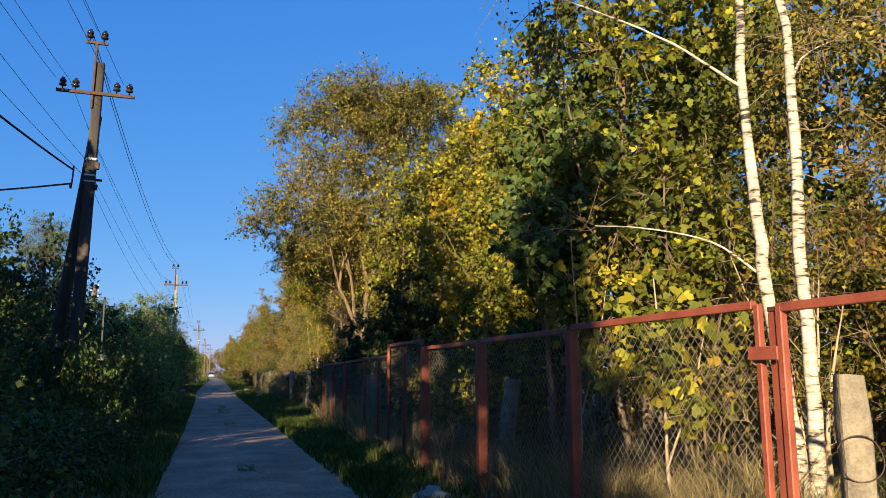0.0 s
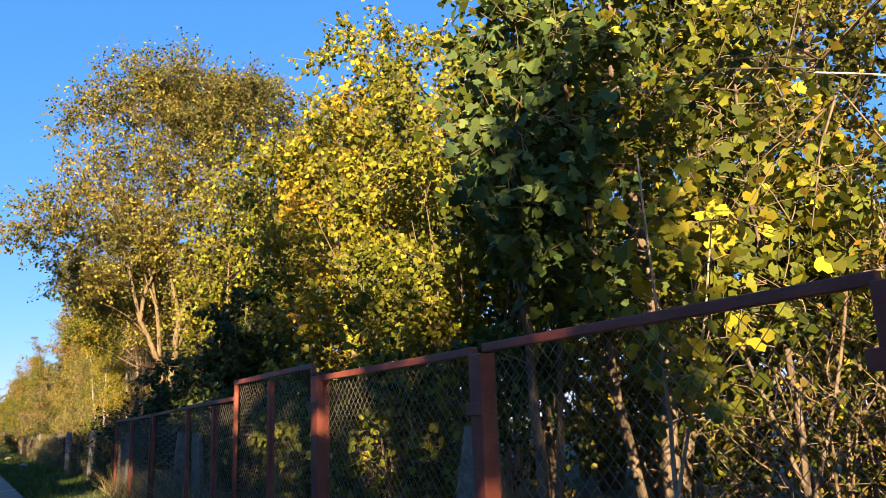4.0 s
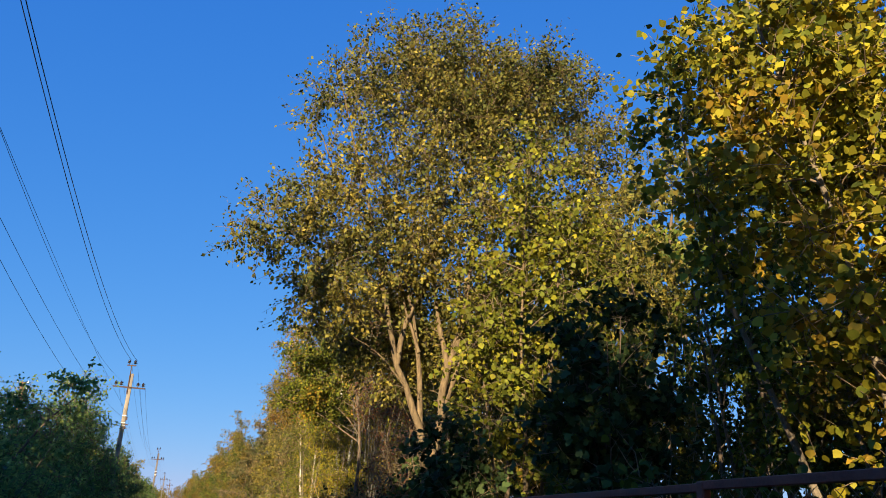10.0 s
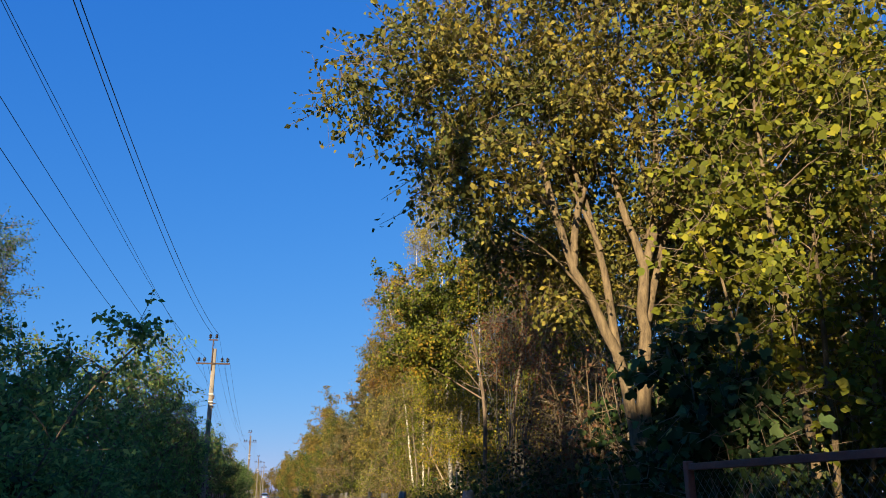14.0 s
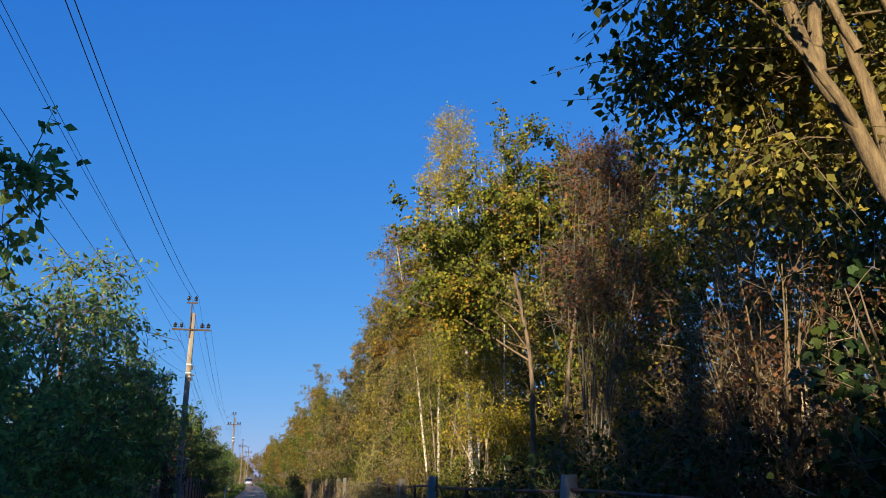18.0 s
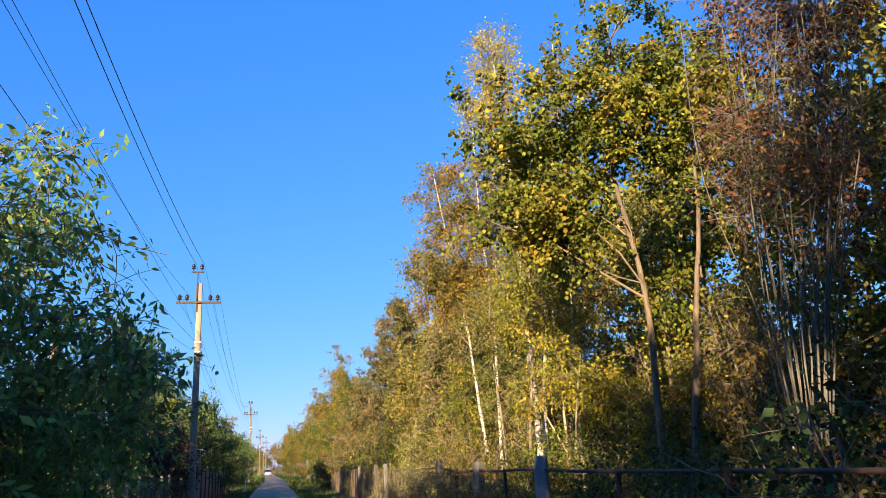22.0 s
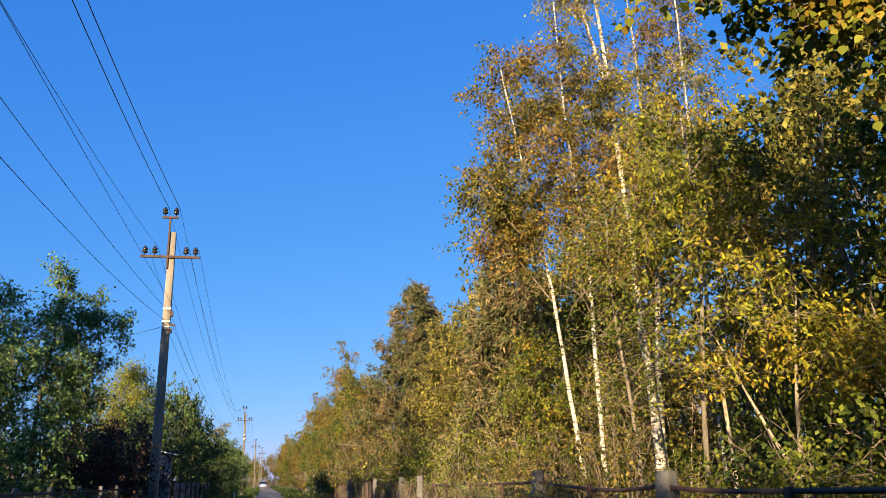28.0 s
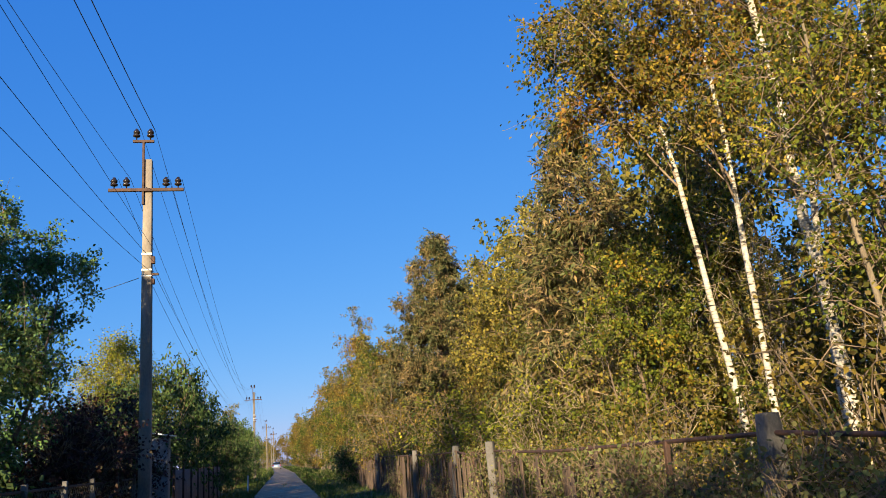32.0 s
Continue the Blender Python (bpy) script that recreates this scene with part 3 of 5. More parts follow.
power_pole((-1.9, 223), "plain concrete power pole far down the lane", M_CONCB, fittings=False)
power_pole((-2.3, 305), "plain concrete power pole far down the lane", M_CONCB, (0, 2), fittings=False)


def wire(a, b, sag, r, mat=M_CABLE, name="overhead_wire", label="thin black overhead wire between power poles", k=26):
    a, b = np.array(a, float), np.array(b, float)
    f = np.linspace(0, 1, k)[:, None]
    p = a + (b - a) * f
    p[:, 2] -= sag * 4 * (f * (1 - f))[:, 0]
    v, q = tubes(p[None], np.full((1, k), r), 5)
    return tagged(part(name, mesh_of(name, v, [q], mat), None), label, "cable", "overhead wires")


for n, ((ax, ay), (bx, by)) in enumerate(zip(POLES[:-1], POLES[1:])):
    span = (by - ay) ** 2
    for j, (x, z) in enumerate(SPOTS):
        if n == 1 and j in (0, 2, 3):
            continue
        wire((ax + (x if n != 1 or j < 4 else -0.09 + 0.04 * (j - 4)), ay - 0.11, z + 0.17), (bx + x, by - 0.11, z + 0.17), span * (0.0006 if j > 3 else 0.00062) + 0.03 * (j % 3), 0.009 if n == 1 and j > 3 else 0.005)
    for za, zb, s in ((6.9, 6.22, 0.00018), (6.15, 5.95, 0.00048), (5.9, 5.68, 0.0007)) if n == 1 else ((6.0, 6.0, 0.0004), (5.65, 5.65, 0.0005)):
        wire((ax - 0.05, ay, za), (bx + 0.08, by, zb), span * s, 0.0045)
wire((-2.95, 17.35, 5.85), (-6.0, -10.0, 7.4), 0.75, 0.021, name="service_cable", label="thick twisted black cable hanging from the dark pole")
wire((-2.98, 17.35, 5.55), (-14, 18.5, 5.2), 0.35, 0.021, name="service_cable", label="thick twisted black cable hanging from the dark pole")
wire((-2.95, 17.35, 5.95), (-3.0, 17.35, 5.52), 0.25, 0.018, name="service_cable", label="loop of black cable on the dark pole", k=10)
wire((-2.95, 56.5, 5.6), (-16, 62, 4.6), 0.5, 0.007, name="service_cable", label="thin house cable from the power pole")


def wooden_pole(at, top):
    root = thing("wooden_pole", (*at, 0), "brown timber pole with white insulators behind the apple tree", "utility pole")
    p = np.array([[(0, 0, -0.2), (0.03, 0, top * 0.4), (0.02, 0, top * 0.8), (0, 0, top)]], float)
    v, q = tubes(p, np.array([[0.17, 0.155, 0.14, 0.13]]), 12)
    part("shaft", mesh_of("shaft", v, [q, np.array([list(range(36, 48))])], M_TIMBER, True), None, root)
    for i in range(6):
        z, s = top - 0.08 - 0.4 * (i // 2), (-1, 1)[i % 2]
        arm = part("hook", box((0.2, 0.02, 0.02), (s * 0.17, -0.08, z), 0.003), M_IRON, root)
        ins = part("insulator", INSUL_WHITE, None, root, "white porcelain insulator")
        ins.location, ins.scale = (s * 0.25, -0.08, z + 0.03), (0.8, 0.8, 0.8)
        if s < 0 or i < 2:
            wire((at[0] + s * 0.25, at[1] - 0.08, z + 0.13), (at[0] - 0.7 + s * 0.3, at[1] - 24, z - 1.5), 0.75, 0.007)
    return root


INSUL_WHITE = INSUL.copy()
INSUL_WHITE.materials[0] = M_WHITE
wooden_pole((-8.6, 60.0), 7.8)


# ---------------------------------------------------------------- red chain-link fence
FX = 3.2


def chain_mesh(y0, y1, z0, z1, cell=0.085, r=0.0021):
    """Diagonal wires of a diamond mesh in the plane of the fence."""
    p = []
    for s in (1, -1):
        for c in np.arange(y0 - (z1 - z0), y1 + (z1 - z0), cell):
            ya, yb = (c, c + (z1 - z0)) if s > 0 else (c, c - (z1 - z0))
            lo, hi = sorted((ya, yb))
            t0, t1 = 0.0, 1.0
            for lim, sign in ((y0, 1), (y1, -1)):
                fa, fb = sign * (ya - lim), sign * (yb - lim)
                if fa < 0 and fb < 0:
                    t0, t1 = 1, 0
                elif fa < 0:
                    t0 = max(t0, fa / (fa - fb))
                elif fb < 0:
                    t1 = min(t1, fa / (fa - fb))
            if t1 - t0 > 0.02:
                pts = []
                for f in np.linspace(t0, t1, 9):
                    y, z = ya + (yb - ya) * f, z0 + (z1 - z0) * f
                    pts.append((0.002 * s + 0.016 * noise.noise((y * 1.3, z * 1.3, 2)), y + 0.012 * noise.noise((y * 2, z * 2, 7)), z))
                p.append(pts)
    p = np.array(p)
    return tubes(p, np.full(p.shape[:2], r), 3)


def red_fence():
    root = thing("chain_link_fence", (FX, 0, 0), "rust-red painted steel fence frames with grey chain-link mesh", "fence")
    def post(y, top, w=0.06, cap=False, x=0.0):
        part("post", box((w * 0.9, w, top + 0.05), (x, y, top / 2 - 0.025)), M_RED, root)
        if cap:
            part("cap", box((w * 0.95, w * 1.05, 0.03), (x, y, top + 0.016)), M_IRON, root, "dark iron post cap")
    def plate(y, z, w):
        part("plate", box((0.012, w, 0.075), (-0.055, y, z), 0.003), M_RED, root)
    def rail(y0, z0, y1, z1, h=0.05):
        d = math.atan2(z1 - z0, y1 - y0)
        part("rail", box((0.042, math.hypot(y1 - y0, z1 - z0), h), (0.0, (y0 + y1) / 2, (z0 + z1) / 2), 0.004, turn=Matrix.Rotation(d, 4, "X")), M_RED, root)
    def panel(y0, y1, z1):
        part("mesh_panel", mesh_of("mesh_panel", *[(lambda v, q: (v + np.array([0.035, 0, 0]), [q]))(*chain_mesh(y0, y1, 0.06, z1))][0], M_WIRE), None, root, "grey galvanised chain-link mesh")
    # tall pair of posts with a clasp plate, then the run of panels
    for y0, y1, z in ((-4.4, -1.7, 1.93), (-1.66, 0.86, 1.89), (0.9, 3.24, 1.86), (3.5, 5.84, 1.89), (5.96, 8.26, 1.87), (8.42, 10.78, 1.86)):
        rail(y0 - 0.03, z, y1 + 0.03, z)
        rail(y0 - 0.03, 0.14, y1 + 0.03, 0.14)
        if y0 > 3:
            panel(y0, y1, z - 0.02)
    for y in (-4.4, -1.68, 0.88):
        post(y, 1.93)
    post(3.25, 1.87, 0.05), post(3.325, 1.84, 0.07, True, 0.03), post(3.435, 1.89, 0.045)
    plate(3.35, 1.61, 0.24)
    post(5.9, 1.86, 0.1, False, 0.01), plate(5.9, 1.6, 0.17)
    post(8.34, 1.84, 0.125, False, 0.01), plate(8.34, 1.52, 0.17)
    post(10.86, 1.88, 0.13, True), plate(10.92, 1.62, 0.2)
    # taller leaf
    post(11.02, 1.99, 0.045), post(13.44, 1.99, 0.05), post(12.28, 1.92, 0.07, False, 0.03)
    rail(11.0, 1.98, 13.46, 1.98), rail(11.0, 0.12, 13.46, 0.12)
    panel(11.04, 13.42, 1.96)
    # lower run
    for y0, y1, z0, z1 in ((13.48, 15.8, 1.8, 1.78), (15.8, 18.24, 1.77, 1.735), (18.5, 20.4, 1.73, 1.71), (20.4, 22.3, 1.71, 1.7)):
        rail(y0, z0, y1, z1, 0.045), rail(y0, 0.12, y1, 0.12)
        panel(y0 + 0.03, y1 - 0.03, min(z0, z1) - 0.03)
    post(14.5, 1.74, 0.08, False, 0.04), post(15.8, 1.8, 0.06), plate(15.8, 1.62, 0.09)
    post(18.27, 1.75, 0.06), post(18.37, 1.71, 0.06, False, 0.02), post(18.47, 1.75, 0.06)
    plate(18.37, 1.5, 0.24)
    post(20.4, 1.7, 0.07), plate(20.4, 1.47, 0.1)
    post(22.3, 1.74, 0.06)


def rough_post(name, label, at, w, h, seed, mat=M_STONE, tilt=(0, 0), ring=False):
    """A cast post with broken edges."""
    bm = bmesh.new()
    bmesh.ops.create_cube(bm, size=1)
    bmesh.ops.scale(bm, vec=(w, w * 0.85, h), verts=bm.verts)
    bmesh.ops.subdivide_edges(bm, edges=bm.edges[:], cuts=5, use_grid_fill=True)
    for v in bm.verts:
        p = v.co
        r = 1 - 0.12 * (abs(p.x) / (w / 2)) ** 4 * (abs(p.y) / (w * 0.425)) ** 4
        top = max(0, (p.z / h + 0.5) - 0.9) * 10
        v.co = Vector((p.x * r * (1 - 0.12 * top), p.y * r * (1 - 0.12 * top), p.z + h / 2)) + noise.noise_vector(Vector(p) * 7 + Vector((seed, 0, 0))) * w * 0.07
    root = thing(name, (*at, -0.05), label, "post")
    root.rotation_euler = (radians(tilt[0]), radians(tilt[1]), seed)
    part("shaft", bm, mat, root)
    if ring:
        a = np.linspace(0.4, 5.6, 22)
        p = np.stack([-w * 0.5 - 0.02 + 0.02 * np.sin(3 * a), 0.11 * np.cos(a), h * 0.72 + 0.12 * np.sin(a)], 1)
        v, q = tubes(p[None], np.full((1, 22), 0.004), 5)
        part("wire_loop", mesh_of("wire_loop", v, [q], M_IRON), None, root, "loop of rusty tie wire")
    return root


red_fence()
rough_post("fence_post", "lichen-grey concrete post stub with a wire loop behind the red fence", (3.5, 3.12), 0.18, 1.54, 1, ring=True)
rough_post("fence_post", "leaning grey concrete post stub behind the red fence", (4.15, 10.2), 0.2, 1.46, 2, tilt=(4, -6))
rough_post("fence_post", "grey concrete post stub behind the red fence", (4.0, 20.1), 0.22, 1.48, 3, tilt=(0, -3))
rough_post("fence_post", "pale leaning board post behind the red fence", (3.75, 17.3), 0.17, 1.5, 4, tilt=(8, -10))


# ---------------------------------------------------------------- old dark fence along the wood
def old_fence():
    root = thing("wire_fence", (3.72, 0, 0), "old dark iron fence with mesh and board infill, overgrown by vines", "fence")
    ys = [24.2, 26.4, 28.6, 33.0, 35.2, 39.4, 42.9, 46.4, 48.4, 50.4, 51.6, 54.4, 55.3, 57.4, 58.8, 60.0, 62.6, 64.0, 65.4, 67.0, 68.6, 71.5, 73, 74.5, 76, 78]
    for y in ys:
        part("post", box((0.05, 0.055, 1.45), (0.02 * math.sin(y * 7), y, 0.67), turn=Matrix.Rotation(0.03 * math.sin(y * 3), 4, "Y")), M_IRON, root)
    stops = [22.6, 30.8, 37.6, 41.2, 44.7, 52.9, 56.2, 61.4, 70.0, 80.0]
    for a, b in zip(stops[:-1], stops[1:]):
        k = 12
        f = np.linspace(0, 1, k)
        p = np.stack([0.01 * np.sin(f * 9), a + (b - a) * f, 1.4 - 0.05 * 4 * f * (1 - f) + 0.02 * np.sin(a + 5 * f)], 1)
        v, q = tubes(p[None], np.full((1, k), 0.022), 6)
        part("rail", mesh_of("rail", v, [q], M_IRON), None, root)
        p[:, 2] = 0.3
        v, q = tubes(p[None], np.full((1, k), 0.015), 5)
        part("rail", mesh_of("rail", v, [q], M_IRON), None, root)
    for a, b in ((24.2, 30.7), (30.9, 37.5), (37.7, 44.6)):
        v, q = chain_mesh(a, b, 0.1, 1.36, 0.12, 0.0018)
        part("mesh_panel", mesh_of("mesh_panel", v, [q], M_IRON), None, root, "rusty chain-link mesh")
    rng = random.Random(5)
    board = bpy.data.meshes.new("board")
    bm = box((0.018, 0.11, 1.3), (0, 0, 0.68), 0.003)
    bm.to_mesh(board)
    bm.free()
    board.materials.append(M_WOOD)
    y = 47.2
    while y < 80:
        if rng.random() < (0.5 if y < 54 else 0.86):
            ob = part("board", board, None, root)
            ob.location = (-0.035 + rng.uniform(-0.012, 0.012), y, rng.uniform(-0.08, 0.05))
            ob.rotation_euler = (rng.uniform(-0.03, 0.03), rng.uniform(-0.03, 0.03), rng.uniform(-0.06, 0.06))
            ob.scale = (1, rng.uniform(0.7, 1.15), rng.uniform(0.86, 1.04))
        y += rng.uniform(0.13, 0.2)


old_fence()
for i, (y, h, w, m) in enumerate(((24.0, 1.5, 0.16, M_CONCD), (30.8, 1.62, 0.2, M_GREY), (37.6, 1.62, 0.19, M_GREY), (41.2, 1.57, 0.19, M_CONCD), (44.75, 1.62, 0.19, M_CONCD), (52.9, 1.6, 0.16, M_CONCD), (56.2, 1.58, 0.15, M_CONCD), (61.4, 1.55, 0.17, M_CONCD), (70.0, 1.55, 0.17, M_CONCD))):
    rough_post("concrete_post", "square weathered concrete post of the old fence", (3.7, y), w, h, i + 10, m, tilt=(1.5 * math.sin(i * 5), 2 * math.sin(i * 3)))

# ---------------------------------------------------------------- trees of the wood
# two white birches behind the red fence
tree("birch_tree", "white-barked birch with a long low limb behind the red fence", (5.25, 5.5), [
    ([(0, 0, 0), (-0.1, 0, 1), (-0.28, 0, 2.3), (-0.37, -0.03, 3.0), (-0.47, -0.1, 4.2), (-0.55, -0.2, 6), (-0.75, 0, 9), (-0.9, 0.2, 12)], 0.085, 0.02),
    ([(-0.3, 0, 2.35), (-0.65, 0.25, 2.7), (-1.1, 0.65, 2.88), (-1.5, 0.9, 2.93)], 0.013, 0.004),
    ([(-0.47, -0.1, 4.1), (-1.0, 0.2, 4.6), (-1.7, 0.5, 5.0), (-2.4, 0.9, 5.4)], 0.016, 0.005),
], [(-0.7, 0.2, 9.8, 1.3, 1.3, 2.2, 40), (-1.7, 0.7, 5.0, 0.9, 0.7, 0.9, 10), (-1.5, 0.9, 2.9, 0.5, 0.4, 0.3, 3)], "birch", "birch", 2600, 0.055, 1, twigs=5, droop=0.3, group="birches")
tree("birch_tree", "white-barked birch with dark bark marks beside its twin", (5.42, 5.55), [
    ([(0, 0, 0), (0.02, 0, 1), (0.0, 0, 2.6), (0.0, -0.05, 4.2), (-0.1, -0.1, 5.4), (-0.2, 0, 8), (-0.1, 0.2, 12)], 0.085, 0.02),
    ([(0.0, 0, 4.1), (0.35, 0.3, 4.5), (0.8, 0.6, 4.9), (1.5, 0.8, 5.3)], 0.022, 0.006),
], [(-0.1, 0.2, 9.8, 1.3, 1.3, 2.2, 36), (1.2, 0.7, 5.0, 1.2, 0.9, 1.2, 18)], "birch", "birch", 2600, 0.055, 2, twigs=6, droop=0.35, group="birches")

# broad-leaved maple with shaded side
tree("maple_tree", "tall green and yellow maple with broad leaves", (6.3, 9.9), [
    ([(0, 0, 0), (0.1, 0, 2), (-0.1, 0.1, 4.5), (0, 0.1, 7.5), (0.2, 0, 10.5)], 0.11, 0.02),
    ([(0.2, 0.2, 0), (0.7, 0, 2.5), (1.2, 0.1, 5), (1.4, 0.2, 8)], 0.07, 0.015),
    ([(-0.2, 0, 0), (-0.6, 0, 2), (-1.0, -0.2, 4.2), (-1.2, 0.1, 6.5)], 0.06, 0.012),
], [(-0.3, 0.0, 6.4, 1.7, 1.5, 2.2, 60), (0.9, -0.2, 7.0, 1.7, 1.4, 1.6, 40), (-1.2, 0.3, 3.8, 0.8, 0.8, 1.2, 22), (0.2, 0, 9.0, 1.5, 1.4, 1.5, 30)], "maple", "brown", 8500, 0.11, 3, "maple", 5, 0.6)
tree("maple_tree", "dark green large-leaved maple standing close behind the red fence", (4.85, 9.9), [
    ([(0, 0, 0), (-0.05, 0, 1.4), (-0.1, 0, 2.9), (0.0, 0.1, 4.4), (0.05, 0.1, 5.6)], 0.06, 0.01),
    ([(0.1, 0.1, 0), (0.3, 0.1, 1.5), (0.45, 0.2, 3.2), (0.4, 0.3, 4.6)], 0.04, 0.008),
    ([(-0.05, 0, 1.6), (-0.4, -0.3, 2.8), (-0.55, -0.6, 3.8)], 0.028, 0.006),
], [(0.1, 0.0, 4.7, 0.8, 1.0, 1.2, 34), (-0.2, -0.4, 3.4, 0.9, 0.9, 0.9, 30), (0.3, 0.3, 2.5, 0.8, 0.8, 0.9, 20)], "dark", "brown", 3600, 0.12, 5, "maple", 5, 0.45, group="young maples")

for k, (x, y, h) in enumerate(((3.85, 5.5, 2.3), (4.25, 7.9, 3.1), (4.35, 12.9, 2.2))):
    tree("maple_tree", "maple sapling with big lemon-yellow leaves just behind the mesh", (x, y), [
        ([(0, 0, 0), (0.03, 0.02, h * 0.5), (-0.04, 0, h)], 0.022, 0.006), ([(0, 0, h * 0.3), (0.2, -0.15, h * 0.6), (0.3, -0.25, h * 0.85)], 0.012, 0.005)],
        [(0.05, -0.05, h * 0.72, 0.5, 0.55, h * 0.28, 16)], "yellow", "pale", 260, 0.115, 140 + k, "maple", 4, 0.3, group="maple saplings")
bush("shrub", "green and yellow thicket deep in the wood", (7.5, 8.7), 1.5, 4.6, "maple", 3600, 0.085, 121, limbs=70, stems=8, bark="brown", twig_bark="twig", twigs=5, group="thicket shrubs")
tree("maple_tree", "young maple with green and yellow leaves between birches and dark maple", (5.75, 8.1), [
    ([(0, 0, 0), (0.05, 0, 1.6), (-0.05, 0.1, 3.2), (0.0, 0.1, 4.6)], 0.035, 0.008),
    ([(0, 0, 0.6), (0.4, -0.2, 1.9), (0.7, -0.3, 3.2)], 0.022, 0.006),
    ([(0, 0, 0.9), (-0.4, 0.1, 2.0), (-0.6, 0.2, 3.0)], 0.02, 0.006),
], [(0, 0.1, 4.0, 0.7, 0.7, 0.9, 26), (0.5, -0.2, 2.9, 0.7, 0.6, 0.7, 20), (-0.4, 0.1, 2.4, 0.6, 0.6, 0.7, 16)], "maple", "brown", 1500, 0.115, 144, "maple", 5, 0.4, group="young maples")
bush("shrub", "sunlit tawny thicket of bare twigs deep in the wood", (8.6, 6.6), 1.6, 5.2, "birch", 2600, 0.075, 122, limbs=76, stems=9, bark="grey", twig_bark="twig", twigs=5, group="thicket shrubs")
bush("shrub", "bare pale stems of a coppiced shrub behind the fence", (6.1, 8.1), 0.9, 1.9, "brown", 350, 0.07, 123, limbs=20, stems=7, bark="tan", twigs=4, group="thicket shrubs")

# yellow bird cherry / hazel mass
tree("hazel_tree", "broad many-stemmed tree in yellow-green autumn leaf", (7.3, 18.0), [
    ([(0, 0, 0), (0.2, 0.1, 3), (0.3, 0.2, 6.5), (0.4, 0.4, 10)], 0.1, 0.015),
    ([(-0.2, -0.2, 0), (-0.7, -0.4, 2.5), (-1.0, -0.2, 5), (-1.3, 0.4, 8)], 0.075, 0.012),
    ([(0.2, -0.3, 0), (0.8, -0.9, 2.5), (1.4, -1.3, 5), (1.8, -1.6, 8)], 0.075, 0.012),
    ([(-0.1, 0.3, 0), (-0.9, 0.4, 2), (-1.7, 0.6, 4.2), (-2.0, 0.7, 6)], 0.06, 0.01),
], [(0.3, 0.2, 7.4, 2.2, 2.0, 2.7, 120), (-1.1, 0.3, 5.8, 1.4, 1.6, 2.0, 80), (1.7, -1.4, 6.4, 2.0, 1.7, 2.9, 90), (-0.8, -0.9, 3.4, 1.7, 1.2, 1.5, 60)], "yellow", "grey", 29000, 0.092, 6, "round", 6, 0.55)
rng = random.Random(8)
rods = []
for i in range(14):
    a = i * 2.4
    s, c, d = 0.5 + 0.9 * rng.random(), math.cos(a), math.sin(a)
    k = 0.8 + 0.3 * rng.random()
    rods.append(([(0.25 * c, 0.25 * d, 0), (0.5 * s * c, 0.5 * s * d, 1.6 * k), (1.0 * s * c + 0.1, s * d, 3.1 * k), (1.35 * s * c + rng.uniform(-0.2, 0.2), 1.3 * s * d, 4.6 * k)], rng.uniform(0.02, 0.036), 0.006))
tree("hazel_tree", "dense yellow-green hazel of many pale rods behind the tall fence leaf", (6.4, 13.8), rods,
     [(0.1, 0.2, 5.2, 1.8, 1.7, 2.2, 90), (-0.6, 0.2, 3.0, 1.2, 1.4, 1.0, 36), (1.2, -0.6, 4.4, 1.4, 1.3, 2.2, 40), (-0.5, 0, 1.3, 1.2, 1.3, 0.8, 16)], "lime", "tan", 15500, 0.08, 7, "round", 6, 0.5)

# the great willow that leans over the lane
tree("willow_tree", "great spreading willow with bronze leaves and forked tan trunks", (5.15, 26.8), [
    ([(0, 0, 0), (0.0, 0, 1.6), (0.0, 0, 2.5), (0.1, 0, 3.7), (0.21, 0, 4.6), (0.5, 0.1, 5.6), (0.72, 0.2, 7.4), (1.0, 0.3, 9.5), (1.2, 0.5, 12.4)], 0.14, 0.016),
    ([(-0.12, 0, 0), (-0.1, 0, 1.7), (-0.14, 0, 2.5), (-0.43, 0, 3.63), (-0.9, 0.05, 4.6), (-1.25, 0.1, 6.1), (-1.64, 0.2, 7.6), (-2.2, 0.4, 9.6), (-2.6, 0.5, 11)], 0.12, 0.012),
    ([(-0.3, 0, 3.2), (-0.34, 0.1, 4.2), (-0.5, 0.2, 5.4), (-0.9, 0.4, 7.2), (-1.2, 0.6, 10)], 0.075, 0.01),
    ([(-0.85, 0.05, 4.5), (-0.74, 0.1, 5.35), (-0.3, 0.2, 6.4), (0.0, 0.3, 8), (0.1, 0.4, 11)], 0.065, 0.009),
    ([(0.2, 0, 4.5), (-0.05, 0.2, 5.8), (-0.25, 0.3, 7.5), (-0.6, 0.5, 10.4)], 0.07, 0.009),
    ([(-1.25, 0.1, 6.0), (-2.0, 0, 6.5), (-3.1, -0.1, 6.8), (-4.3, -0.2, 6.9)], 0.035, 0.006),
    ([(-1.1, 0.1, 5.4), (-1.8, -0.2, 5.6), (-2.6, -0.5, 5.5), (-3.3, -0.8, 5.0)], 0.042, 0.007),
    ([(-1.6, 0.2, 7.4), (-2.3, 0.3, 8.2), (-2.9, 0.3, 9.4)], 0.045, 0.008),
    ([(0.1, 0, 3.6), (0.8, 0.4, 5.4), (1.7, 0.7, 7.6), (2.7, 0.9, 10.5)], 0.075, 0.01),
    ([(0.5, 0.2, 5.4), (0.5, 0.5, 7.2), (0.7, 0.6, 10.5)], 0.055, 0.009),
    ([(0.8, 0.4, 5.4), (1.8, 0.5, 6.9), (3.0, 0.7, 8.6), (3.8, 0.9, 10)], 0.055, 0.009),
    ([(-0.6, 0, 4.0), (-1.3, -0.2, 4.6), (-2.0, -0.4, 4.9)], 0.025, 0.006),
